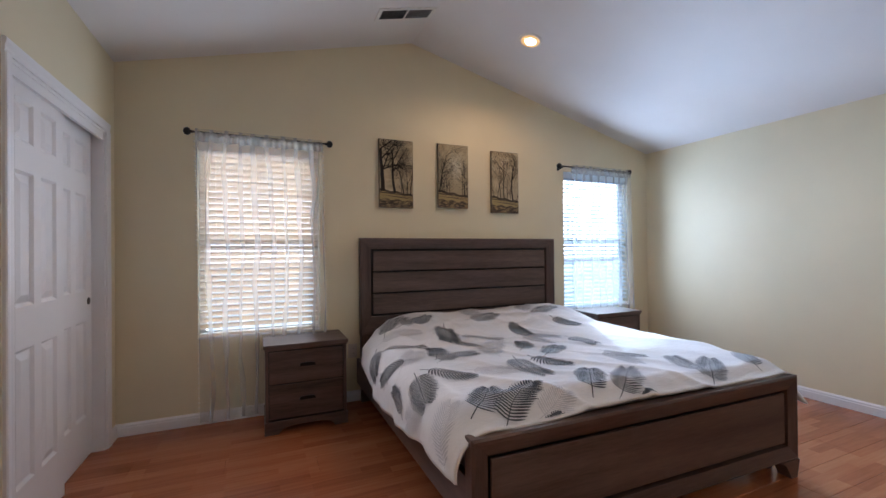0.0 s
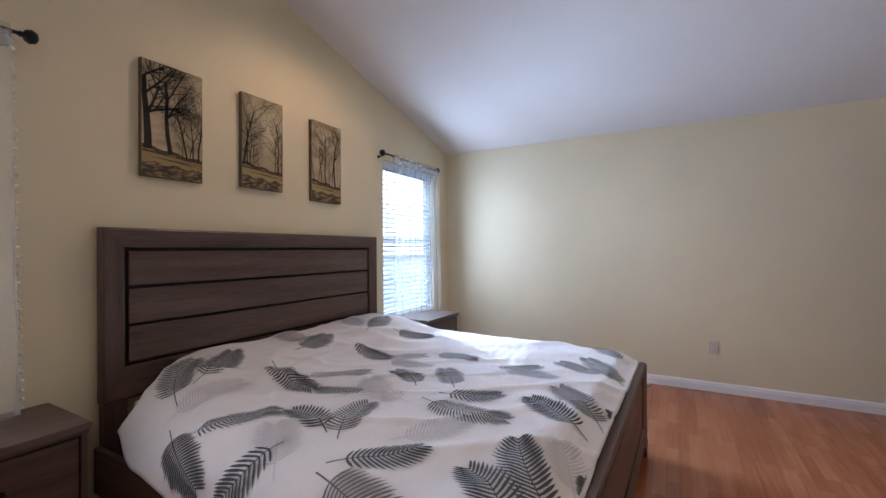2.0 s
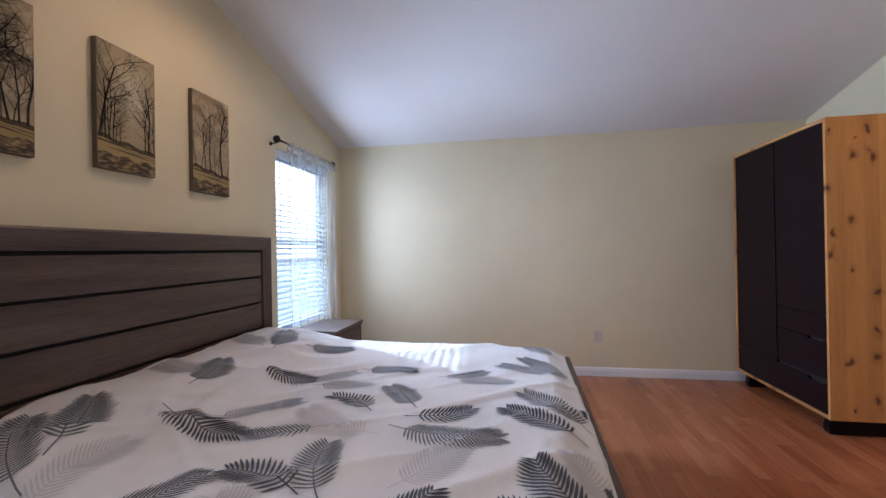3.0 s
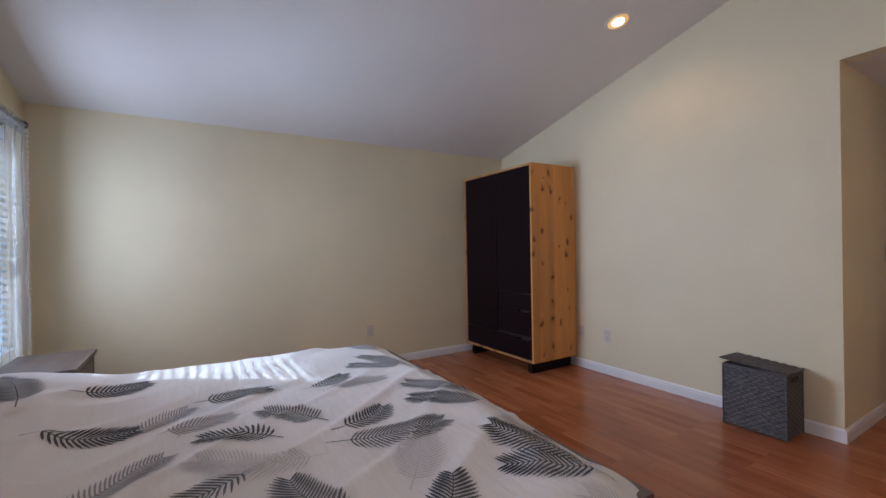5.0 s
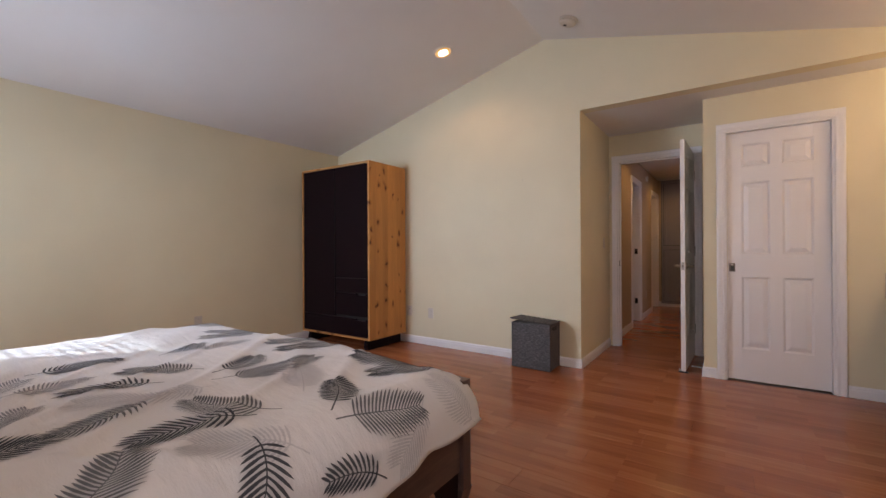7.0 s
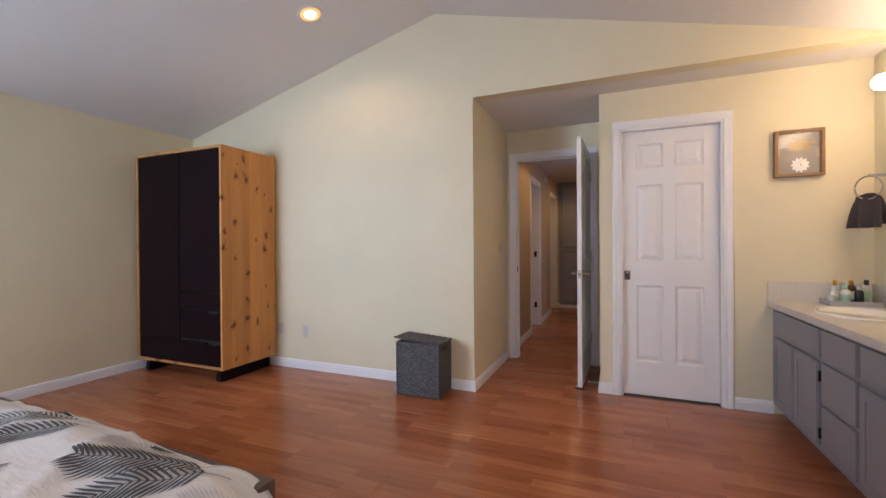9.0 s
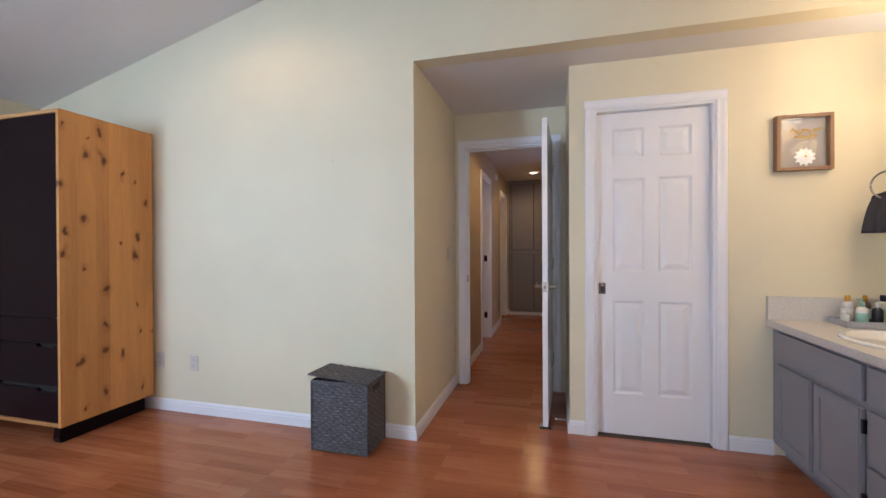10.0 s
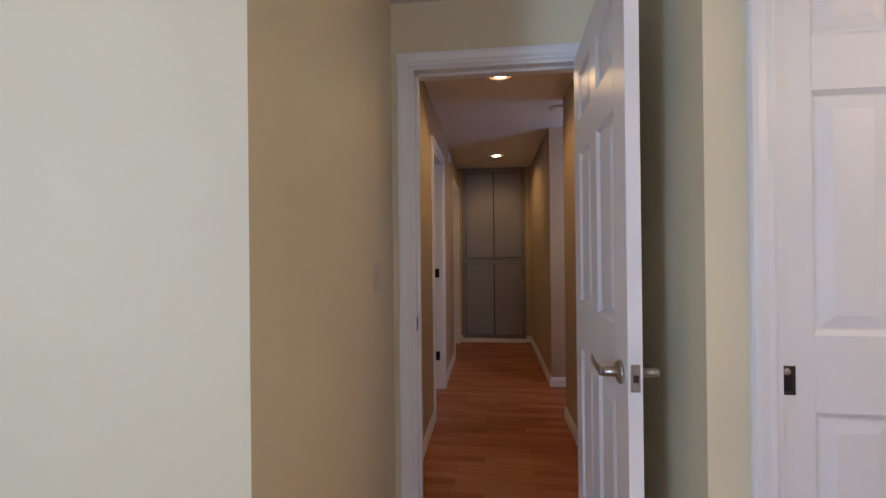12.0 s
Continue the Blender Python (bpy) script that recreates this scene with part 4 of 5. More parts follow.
# ---- nightstands ----
def nightstand(x0, x1, y0, y1, h, label):
    th = thing("nightstand", ((x0 + x1) / 2, (y0 + y1) / 2, 0), label, "nightstand", "nightstands")
    part("top", boxed(x0 - 0.012, x1 + 0.012, y0 - 0.014, y1, h - 0.026, h, bevel=0.004), GREYWOOD, th)
    part("top_moulding", boxed(x0 - 0.004, x1 + 0.004, y0 - 0.006, y1, h - 0.04, h - 0.026, bevel=0.003), GREYWOOD, th)
    for xa in (x0, x1 - 0.02):
        part("side", boxed(xa, xa + 0.02, y0, y1, 0.085, h - 0.04, bevel=0.002), GREYWOODV, th)
    part("back", boxed(x0 + 0.02, x1 - 0.02, y1 - 0.012, y1, 0.085, h - 0.04), GREYWOOD, th)
    part("groove", boxed(x0 + 0.02, x1 - 0.02, y0 + 0.012, y0 + 0.03, 0.085, h - 0.04), GROOVE, th)
    za, zb, zc = 0.10, 0.335, h - 0.052
    for a, b in ((za, zb - 0.004), (zb + 0.004, zc)):
        dr = part("drawer", boxed(x0 + 0.026, x1 - 0.026, y0 + 0.002, y0 + 0.02, a, b, bevel=0.003), GREYWOOD, th)
        m = (a + b) / 2 + 0.012
        bm = prism(bmesh.new(), [((x0 + x1) / 2 + dx, m + dz) for dx, dz in ((-0.055, -0.012), (0.055, -0.012), (0.05, 0.006), (0.03, 0.012), (-0.03, 0.012), (-0.05, 0.006))], 1, y0 - 0.012, y0 + 0.004)
        part("pull", bm, BLACKMETAL, dr, "black cup pull")
    # arched plinth
    pts = [(x0 - 0.006, 0), (x0 + 0.085, 0), (x0 + 0.10, 0.02), (x0 + 0.13, 0.038), (x0 + 0.19, 0.048), (x1 - 0.19, 0.048), (x1 - 0.13, 0.038), (x1 - 0.10, 0.02), (x1 - 0.085, 0), (x1 + 0.006, 0), (x1 + 0.006, 0.085), (x0 - 0.006, 0.085)]
    part("plinth", prism(bmesh.new(), pts, 1, y0 - 0.008, y0 + 0.012), GREYWOOD, th)
    for xa in (x0 - 0.006, x1 - 0.014):
        ya, yb = y0 + 0.012, y1
        pts = [(ya, 0), (ya + 0.06, 0), (ya + 0.08, 0.03), (ya + 0.11, 0.045), (yb - 0.11, 0.045), (yb - 0.08, 0.03), (yb - 0.06, 0), (yb, 0), (yb, 0.085), (ya, 0.085)]
        part("side_plinth", prism(bmesh.new(), pts, 0, xa, xa + 0.02), GREYWOOD, th)
    return th


nightstand(0.208, 0.756, 3.205, 3.6, 0.612, "grey-brown oak nightstand with two drawers")
nightstand(3.11, 3.658, 3.14, 3.5, 0.637, "grey-brown oak nightstand in the sun by the window")


# ---- canvas prints ----
SEPIA = {n: plain("print_" + n, c, 0.8) for n, c in (("ink", (0.016, 0.012, 0.010)), ("ground", (0.075, 0.055, 0.035)), ("grass", (0.36, 0.27, 0.12)), ("edge", (0.14, 0.11, 0.075)))}
k = Nodes("print_sky", 0.8)
k.color(k.ramp(k.noise(k.coords((3, 1, 5)), 2.5, 5), [(0.3, (0.30, 0.24, 0.15)), (0.55, (0.50, 0.41, 0.27)), (0.75, (0.64, 0.55, 0.39))]))
k.bump(k.noise(k.coords(), 700, 2), 0.2, 0.0005)
SEPIA["sky"] = k.m
k = Nodes("print_hazy_sky", 0.8)
dist = k.n("ShaderNodeVectorMath")
dist.operation = "DISTANCE"
k.link(k.coords((1, 0, 0.75)), dist.inputs[0])
dist.inputs[1].default_value = (1.845, 0, 2.035 * 0.75)
halo = k.math("ADD", dist.outputs["Value"], k.math("MULTIPLY", k.math("SUBTRACT", k.noise(k.coords((9, 1, 6)), 2.0, 4), 0.5), 0.10))
k.color(k.ramp(halo, [(0.0, (0.74, 0.70, 0.56)), (0.05, (0.60, 0.54, 0.39)), (0.11, (0.48, 0.40, 0.26)), (0.24, (0.32, 0.26, 0.16))]))
SEPIA["hazy_sky"] = k.m
k = Nodes("print_leaf_litter", 0.8)
k.color(k.ramp(k.noise(k.coords((14, 1, 46)), 1.6, 5, 0.7), [(0.40, (0.03, 0.022, 0.02)), (0.52, (0.12, 0.085, 0.05)), (0.62, (0.34, 0.25, 0.12))]))
SEPIA["litter"] = k.m


def canvas(x0, x1, z0, z1, seed, trunks, label, sunny=False):
    y0, y1 = YN - 0.028, YN - 0.002
    rng = random.Random(seed)
    th = thing("canvas_print", ((x0 + x1) / 2, YN, z0), label, "picture", "canvas prints")
    part("stretched_canvas", boxed(x0, x1, y0, y1, z0, z1, bevel=0.003), SEPIA["edge"], th)
    f = y0 - 0.0008
    W, H = x1 - x0, z1 - z0
    hz = z0 + 0.24 * H

    def sheet(pts, mat, name, lift):
        bm = bmesh.new()
        bm.faces.new([bm.verts.new((x, f - lift, z)) for x, z in pts])
        part(name, bm, SEPIA[mat], th)
    e = 0.003
    sheet([(x0 + e, z0 + e), (x1 - e, z0 + e), (x1 - e, z1 - e), (x0 + e, z1 - e)], "hazy_sky" if sunny else "sky", "printed_sky", 0)
    slope = [(x0 + e + (W - 2 * e) * i / 12, hz + 0.02 * H - 0.07 * H * i / 12 + 0.006 * math.sin(i * 1.3)) for i in range(13)]
    sheet([(x0 + e, z0 + e), (x1 - e, z0 + e)] + slope[::-1], "grass", "printed_meadow", 0.0004)
    sheet([(x0 + e, z0 + e), (x1 - e, z0 + e)] + [(x, z0 + 0.13 * H - 0.03 * H * (x - x0) / W + 0.008 * math.sin(x * 60)) for x, z in slope[::-1]], "litter", "printed_leaf_litter", 0.0008)
    for q in range(3):
        zz = hz - 0.025 * H * (q + 0.4)
        sheet([(x0 + e, zz), (x1 - e, zz - 0.05 * H), (x1 - e, zz - 0.05 * H - 0.004), (x0 + e + W * 0.3 * q, zz - 0.010)], "ground", "printed_shadow", 0.0010 + 0.0001 * q)
    sheet([(x, z + 0.012 * H) for x, z in slope] + [(x, z - 0.022 * H) for x, z in slope[::-1]], "ground", "printed_bank", 0.0014)

    def limb(bm, x, z, a, length, w, depth):
        n = 4
        last = None
        for i in range(n + 1):
            t = i / n
            ww = w * (1 - 0.45 * t)
            xx, zz = min(max(x, x0 + e), x1 - e), min(max(z, z0 + e), z1 - e)
            s = (math.cos(a), -math.sin(a))
            pair = [bm.verts.new((min(max(xx + k2 * s[0] * ww, x0 + e), x1 - e), f - 0.0018, zz + k2 * s[1] * ww)) for k2 in (1, -1)]
            if last:
                bm.faces.new((last[0], last[1], pair[1], pair[0]))
            last = pair
            if depth and i >= (2 if depth > 2 else 1):
                for _ in range(2 if depth > 1 else 1):
                    limb(bm, x, z, a + rng.choice((-1, 1)) * rng.uniform(0.35, 1.05), length * rng.uniform(0.4, 0.62), ww * 0.5, depth - 1)
            if i < n:
                a += rng.uniform(-0.18, 0.18)
                x, z = x + math.sin(a) * length / n, z + math.cos(a) * length / n
    for fx, fw, fh in trunks:
        base = hz - 0.05 * H * fx + 0.0
        bm = bmesh.new()
        limb(bm, x0 + fx * W, base, rng.uniform(-0.06, 0.06), fh * H, fw, 3 if fw > 0.003 else 2)
        part("printed_tree", bm, SEPIA["ink"], th)


canvas(1.117, 1.425, 1.628, 2.218, 3, ((0.10, 0.019, 0.62), (0.45, 0.012, 0.62), (0.72, 0.005, 0.42), (0.83, 0.004, 0.36), (0.92, 0.005, 0.5), (0.65, 0.002, 0.22), (0.77, 0.0025, 0.3)), "sepia canvas print of old bare park trees")
canvas(1.666, 1.972, 1.642, 2.228, 8, ((0.06, 0.003, 0.40), (0.13, 0.004, 0.46), (0.21, 0.0025, 0.3), (0.29, 0.002, 0.2), (0.36, 0.002, 0.16), (0.02, 0.006, 0.6), (0.17, 0.003, 0.55), (0.25, 0.003, 0.4), (0.80, 0.003, 0.4), (0.86, 0.004, 0.55), (0.9, 0.0025, 0.3), (0.97, 0.003, 0.42)), "sepia canvas print of low sun through bare trees", True)
canvas(2.225, 2.533, 1.613, 2.210, 15, ((0.08, 0.003, 0.4), (0.2, 0.003, 0.4), (0.33, 0.004, 0.45), (0.46, 0.005, 0.6), (0.58, 0.003, 0.34), (0.68, 0.003, 0.4), (0.78, 0.008, 0.66), (0.92, 0.003, 0.3)), "sepia canvas print of tall bare winter trees")


# ---- wardrobe ----
wr = thing("wardrobe", (3.714, -0.5, 0), "knotty pine wardrobe with glossy black doors and drawers", "wardrobe")
WX0, WX1, WY0, WY1, WZ0, WZ1 = 3.148, 4.282, -0.806, -0.203, 0.115, 2.058
t = 0.022
for x in (WX0, WX1 - t):
    widths = (0.115, 0.09, 0.105, 0.085, 0.11, 0.098)
    y = WY0
    for w in widths:
        part("side_board", boxed(x, x + t, y, y + w, WZ0, WZ1), PINE, wr)
        y += w
PINEX = wood("knotty_pine_x", (0.36, 0.145, 0.045), (0.60, 0.30, 0.11), 0, 0.4, 9, True)
part("top", boxed(WX0 + t, WX1 - t, WY0, WY1, WZ1 - t, WZ1), PINEX, wr)
part("base", boxed(WX0 + t, WX1 - t, WY0, WY1, WZ0, WZ0 + t), PINEX, wr)
part("back", boxed(WX0 + t, WX1 - t, WY0, WY0 + 0.006, WZ0 + t, WZ1 - t), PINEX, wr)
part("inside", boxed(WX0 + t, WX1 - t, WY1 - 0.05, WY1 - 0.028, WZ0 + t, WZ1 - t), GROOVE, wr)
xm = 3.70
fy0, fy1 = WY1 - 0.026, WY1 - 0.006


def front(name, xa, xb, za, zb, notch=None):
    if not notch:
        bm = boxed(xa, xb, fy0, fy1, za, zb, bevel=0.0015)
    else:
        c0 = notch
        pts = [(xa, za), (xb, za), (xb, zb), (c0 + 0.085, zb), (c0 + 0.065, zb - 0.018), (c0 - 0.065, zb - 0.018), (c0 - 0.085, zb), (xa, zb)]
        bm = prism(bmesh.new(), pts, 1, fy0, fy1)
    return part(name, bm, BLACKM, wr, "glossy black front")


front("door", xm + 0.006, WX1 - t - 0.003, 0.345, WZ1 - t - 0.003)
front("door", WX0 + t + 0.003, xm - 0.006, 0.785, WZ1 - t - 0.003)
front("drawer", WX0 + t + 0.003, xm - 0.006, 0.622, 0.779)
front("drawer", WX0 + t + 0.003, xm - 0.006, 0.365, 0.616, 3.285)
front("drawer", WX0 + t + 0.003, WX1 - t - 0.003, WZ0 + t + 0.003, 0.338, 3.285)
part("door_pull", boxed(xm - 0.004, xm + 0.004, fy1 - 0.012, fy1 + 0.006, 0.36, WZ1 - 0.05, bevel=0.001), BLACKMETAL, wr, "thin black vertical pull strip")
for x in (3.215, 4.165):
    bm = prism(bmesh.new(), [(-0.25, 0.115), (-0.79, 0.115), (-0.79, 0), (-0.245, 0), (-0.235, 0.03)], 0, x, x + 0.055)
    part("runner", bm, BLACKM, wr, "black wooden runner")

# ---- laundry basket ----
k = Nodes("grey_rattan", 0.55)
n1 = k.noise(k.coords((1, 1, 3)), 55, 3)
k.color(k.ramp(n1, [(0.3, (0.030, 0.027, 0.029)), (0.55, (0.085, 0.077, 0.080)), (0.8, (0.19, 0.172, 0.178))]))
k.bump(n1, 0.3, 0.002)
RATTAN = k.m
bk = thing("laundry_basket", (1.48, -0.68, 0), "grey woven rattan laundry basket with a tilted lid", "basket")
BX0, BX1, BY0, BY1, BH = 1.290, 1.650, -0.80, -0.557, 0.415


def weave(p, du, dv, nrm, nu, nv, name):
    """A woven face: over and under strands as ripples."""
    bm = bmesh.new()
    p, du, dv, nrm = Vector(p), Vector(du), Vector(dv), Vector(nrm)
    rows = []
    for j in range(nv * 3 + 1):
        row = []
        for i in range(nu * 4 + 1):
            a, b = i / 4, j / 3
            r = int(b + 1e-6)
            f = b - r
            h = 0.0065 * math.sin(math.pi * f) * (0.5 + 0.5 * math.cos(math.pi * (a + r))) if f > 1e-3 else -0.001
            row.append(bm.verts.new(p + du * (i / (nu * 4)) + dv * (j / (nv * 3)) + nrm * h))
        rows.append(row)
    for a, b in zip(rows, rows[1:]):
        for i in range(nu * 4):
            bm.faces.new((a[i], a[i + 1], b[i + 1], b[i]))
    bmesh.ops.recalc_face_normals(bm, faces=bm.faces)
    return part(name, bm, RATTAN, bk, "", True)


weave((BX0, BY1, 0.004), (BX1 - BX0, 0, 0), (0, 0, BH), (0, 1, 0), 15, 25, "woven_side")
weave((BX0, BY0, 0.004), (BX1 - BX0, 0, 0), (0, 0, BH), (0, -1, 0), 15, 25, "woven_side")
weave((BX0, BY0, 0.004), (0, BY1 - BY0, 0), (0, 0, BH), (-1, 0, 0), 10, 25, "woven_side")
weave((BX1, BY0, 0.004), (0, BY1 - BY0, 0), (0, 0, BH), (1, 0, 0), 10, 25, "woven_side")
# dark block fills the basket to shade the gap under its lid
part("dark_filler", boxed(BX0 + 0.006, BX1 - 0.006, BY0 + 0.006, BY1 - 0.006, 0.001, BH - 0.012), GROOVE, bk)
# dark patch stands in for the shaded handle hole
part("handle_slot", boxed(BX0 - 0.0055, BX0 + 0.004, -0.73, -0.63, BH - 0.062, BH - 0.028, bevel=0.004), GROOVE, bk)
for x, y in ((BX0, BY0), (BX0, BY1), (BX1, BY0), (BX1, BY1)):
    bm = lathe(bmesh.new(), [(0.0050 + 0.0028 * abs(math.sin(math.pi * i / 4)), 0.003 + i * 0.0037) for i in range(112)], (x, y, 0), 10)
    part("corner_binding", bm, RATTAN, bk, "", True)
weave((BX0 - 0.010, BY0 - 0.004, BH + 0.006), (BX1 - BX0 + 0.022, 0, 0.026), (0, BY1 - BY0 + 0.018, 0.008), (0, 0, 1), 15, 13, "lid")
part("lid_edge", tube(bmesh.new(), [(BX0 - 0.010, BY0, BH + 0.006), (BX0 - 0.010, BY1 + 0.014, BH + 0.008), ((BX0 + BX1) / 2, BY1 + 0.016, BH + 0.024), (BX1 + 0.012, BY1 + 0.014, BH + 0.040), (BX1 + 0.012, BY0, BH + 0.032)], 0.006, 8), RATTAN, bk, "", True)


for i in range(11):
    z = 0.035 + i * 0.033
    part("stitch", boxed(BX1 - 0.012, BX1 - 0.001, BY1 + 0.002, BY1 + 0.0085, z, z + 0.008, bevel=0.001), GROOVE, bk, "dark stitch hole")


# ---- fixtures on walls and ceiling ----
def outlet(name, place, out, label, switch=False):
    x, y, z = place
    th = thing(name, place, label, "outlet" if not switch else "switch", "" if switch else "wall outlets")
    w, h = 0.036, 0.058

    def slab(a, b, c, d, lo, hi, mat, nm, bev=0.0):
        if out[0]:
            xs = sorted((x + out[0] * lo, x + out[0] * hi))
            part(nm, boxed(xs[0], xs[1], y + a, y + b, z + c, z + d, bevel=bev), mat, th)
        else:
            ys = sorted((y + out[1] * lo, y + out[1] * hi))
            part(nm, boxed(x + a, x + b, ys[0], ys[1], z + c, z + d, bevel=bev), mat, th)
    slab(-w, w, -h, h, 0.001, 0.006, ALMOND, "cover_plate", 0.002)
    if switch:
        slab(-0.016, 0.016, -0.033, 0.033, 0.006, 0.009, ALMOND, "rocker", 0.001)
    else:
        for dz in (0.021, -0.021):
            slab(-0.016, 0.016, dz - 0.014, dz + 0.014, 0.006, 0.0075, ALMOND, "socket", 0.0006)
            for dx in (-0.007, 0.005):
                slab(dx, dx + 0.002, dz - 0.003, dz + 0.007, 0.0075, 0.0078, GROOVE, "slot")


outlet("wall_outlet", (XE, 0.984, 0.384), (-1, 0), "white duplex outlet low on the cream wall")
outlet("wall_outlet", (2.796, YS, 0.366), (0, 1), "white duplex outlet low on the cream wall")
outlet("wall_outlet", (3.108, YS, 0.372), (0, 1), "white outlet beside the pine wardrobe")
outlet("wall_outlet", (0.885, YN, 0.42), (0, -1), "white outlet between bed and nightstand")
outlet("wall_outlet", (HXL, -4.4, 0.36), (-1, 0), "white duplex outlet in the hall")
outlet("light_switch", (1.095, -1.68, 1.155), (-1, 0), "white rocker light switch in the entry niche", True)


def downlight(x, y, z, slope, label, watts, group):
    th = thing("recessed_light", (x, y, z), label, "ceiling light", group)
    prof = [(0.095, 0.0), (0.094, -0.004), (0.086, -0.007), (0.076, -0.006), (0.072, 0.002), (0.066, 0.004)]
    part("trim_ring", lathe(bmesh.new(), prof, (x, y, z), 36), PLASTIC, th, "white trim ring", True)
    part("lit_lens", lathe(bmesh.new(), [(0.003, -0.010), (0.030, -0.0095), (0.044, -0.007)], (x, y, z), 30), BULB, th, "glowing lamp lens", True)
    part("reflector", lathe(bmesh.new(), [(0.042, -0.0068), (0.074, -0.0065), (0.074, -0.002)], (x, y, z), 30), REFLECTOR, th, "reflector ring glowing amber as if lit", True)
    th.matrix_basis = pose(x, y, z, 0, math.degrees(math.atan(slope)), 0)
    lamp("recessed_lamp", "SPOT", (x, y, z - 0.03), watts, AMBER if slope == 0 else WARM, 0.06, (x - 0.25 * slope, y, z - 1), 158)


downlight(2.165, 2.863, ceil_z(2.165), SLOPE, "lit recessed ceiling light in the vault", CEIL_W * 1.35, "recessed lights")
downlight(2.15, -0.163, ceil_z(2.15), SLOPE, "lit recessed ceiling light in the vault", CEIL_W * 0.75, "recessed lights")
downlight(0.585, -2.80, HC, 0, "lit recessed hall ceiling light", HALL_W, "hall lights")
downlight(0.57, -5.08, HC, 0, "lit recessed hall ceiling light", HALL_W, "hall lights")


def on_slope(th, x, y):
    th.matrix_basis = pose(x, y, ceil_z(x), 0, math.degrees(math.atan(SLOPE if x > XR else -SLOPE)), 0)


# shade between the vent's vanes is put into their grey colour
VENTSHADE = plain("shaded_grey_enamel", (0.22, 0.21, 0.21), 0.5)
vt = thing("ceiling_vent", (0, 0, 0), "white ceiling register with slanted vanes", "air vent")
for a, b, c0, d0 in ((-0.20, 0.20, -0.085, -0.062), (-0.20, 0.20, 0.062, 0.085), (-0.20, -0.175, -0.062, 0.062), (0.175, 0.20, -0.062, 0.062), (-0.006, 0.006, -0.062, 0.062)):
    part("frame", boxed(a, b, c0, d0, -0.010, 0.0, bevel=0.002), PLASTIC, vt)
part("backing", boxed(-0.18, 0.18, -0.066, 0.066, -0.002, 0.0), GROOVE, vt)
for i in range(9):
    for xa, xb, tl in ((-0.174, -0.007, 38), (0.007, 0.174, 14)):
        bm = boxed(xa, xb, -0.008, 0.008, -0.0006, 0.0006)
        bmesh.ops.rotate(bm, verts=bm.verts, cent=(0, 0, 0), matrix=Matrix.Rotation(radians(tl), 3, "X"))
        bmesh.ops.translate(bm, verts=bm.verts, vec=(0, -0.055 + i * 0.0138, -0.006))
        part("vane", bm, VENTSHADE, vt)
on_slope(vt, 1.20, 3.10)
vt.scale = (1.16, 1.0, 1.0)
sd = thing("smoke_detector", (0, 0, 0), "round beige smoke detector on the vaulted ceiling", "smoke detector")
part("base", lathe(bmesh.new(), [(0.062, 0), (0.062, -0.012), (0.058, -0.014)], (0, 0, 0), 32), ALMOND, sd, "", True)
part("cover", lathe(bmesh.new(), [(0.056, -0.013), (0.055, -0.028), (0.045, -0.038), (0.02, -0.041)], (0, 0, 0), 32), ALMOND, sd, "", True)
part("test_button", lathe(bmesh.new(), [(0.012, -0.040), (0.012, -0.044), (0.009, -0.045)], (0.015, 0, 0), 16), GROOVE, sd)
on_slope(sd, 1.075, -0.453)
sd.scale = (1.25, 1.25, 1.1)
pin = thing("nail", (1.66, YS, 1.78), "small dark nail in the pale painted wall", "nail")
part("nail", lathe(bmesh.new(), [(0.0024, 0), (0.0021, 0.002), (0.0008, 0.003)], (1.66, YS, 1.78), 10, 1), GROOVE, pin)

# ---- vanity ----
VX, VY0, VY1, VH = -0.96, YB, 0.62, 0.742
vn = thing("vanity_cabinet", (-1.22, -0.28, 0), "grey painted bathroom vanity with doors and drawers", "vanity")
part("carcass", boxed(XW + 0.004, VX - 0.018, VY0 + 0.002, VY1, 0.09, VH), GREYCAB, vn)
part("toe_kick", boxed(XW + 0.004, VX - 0.06, VY0 + 0.002, VY1, 0, 0.09), GREYCAB, vn)
part("face_frame", boxed(VX - 0.018, VX, VY0 + 0.002, VY1, 0.075, VH), GREYCAB, vn)


def vfront(name, ya, yb, za, zb, panel, hinge_at=None):
    bm = boxed(VX + 0.001, VX + 0.019, ya, yb, za, zb, bevel=0.004)
    p = part(name, bm, GREYCAB, vn)
    if panel:
        b2 = bmesh.new()
        e = 0.05
        for a, b, c0, d0 in ((ya + 0.006, ya + e, za + 0.006, zb - 0.006), (yb - e, yb - 0.006, za + 0.006, zb - 0.006), (ya + e, yb - e, za + 0.006, za + e), (ya + e, yb - e, zb - e, zb - 0.006)):
            box(b2, VX + 0.0185, VX + 0.0235, a, b, c0, d0, 0.0015)
        part("raised_frame", b2, GREYCAB, p)
    if hinge_at is not None:
        for z in (za + 0.07, zb - 0.07):
            b3 = boxed(VX + 0.002, VX + 0.022, hinge_at - 0.007, hinge_at + 0.007, z - 0.028, z + 0.028, bevel=0.002)
            part("hinge", b3, BLACKMETAL, p, "black exposed hinge")


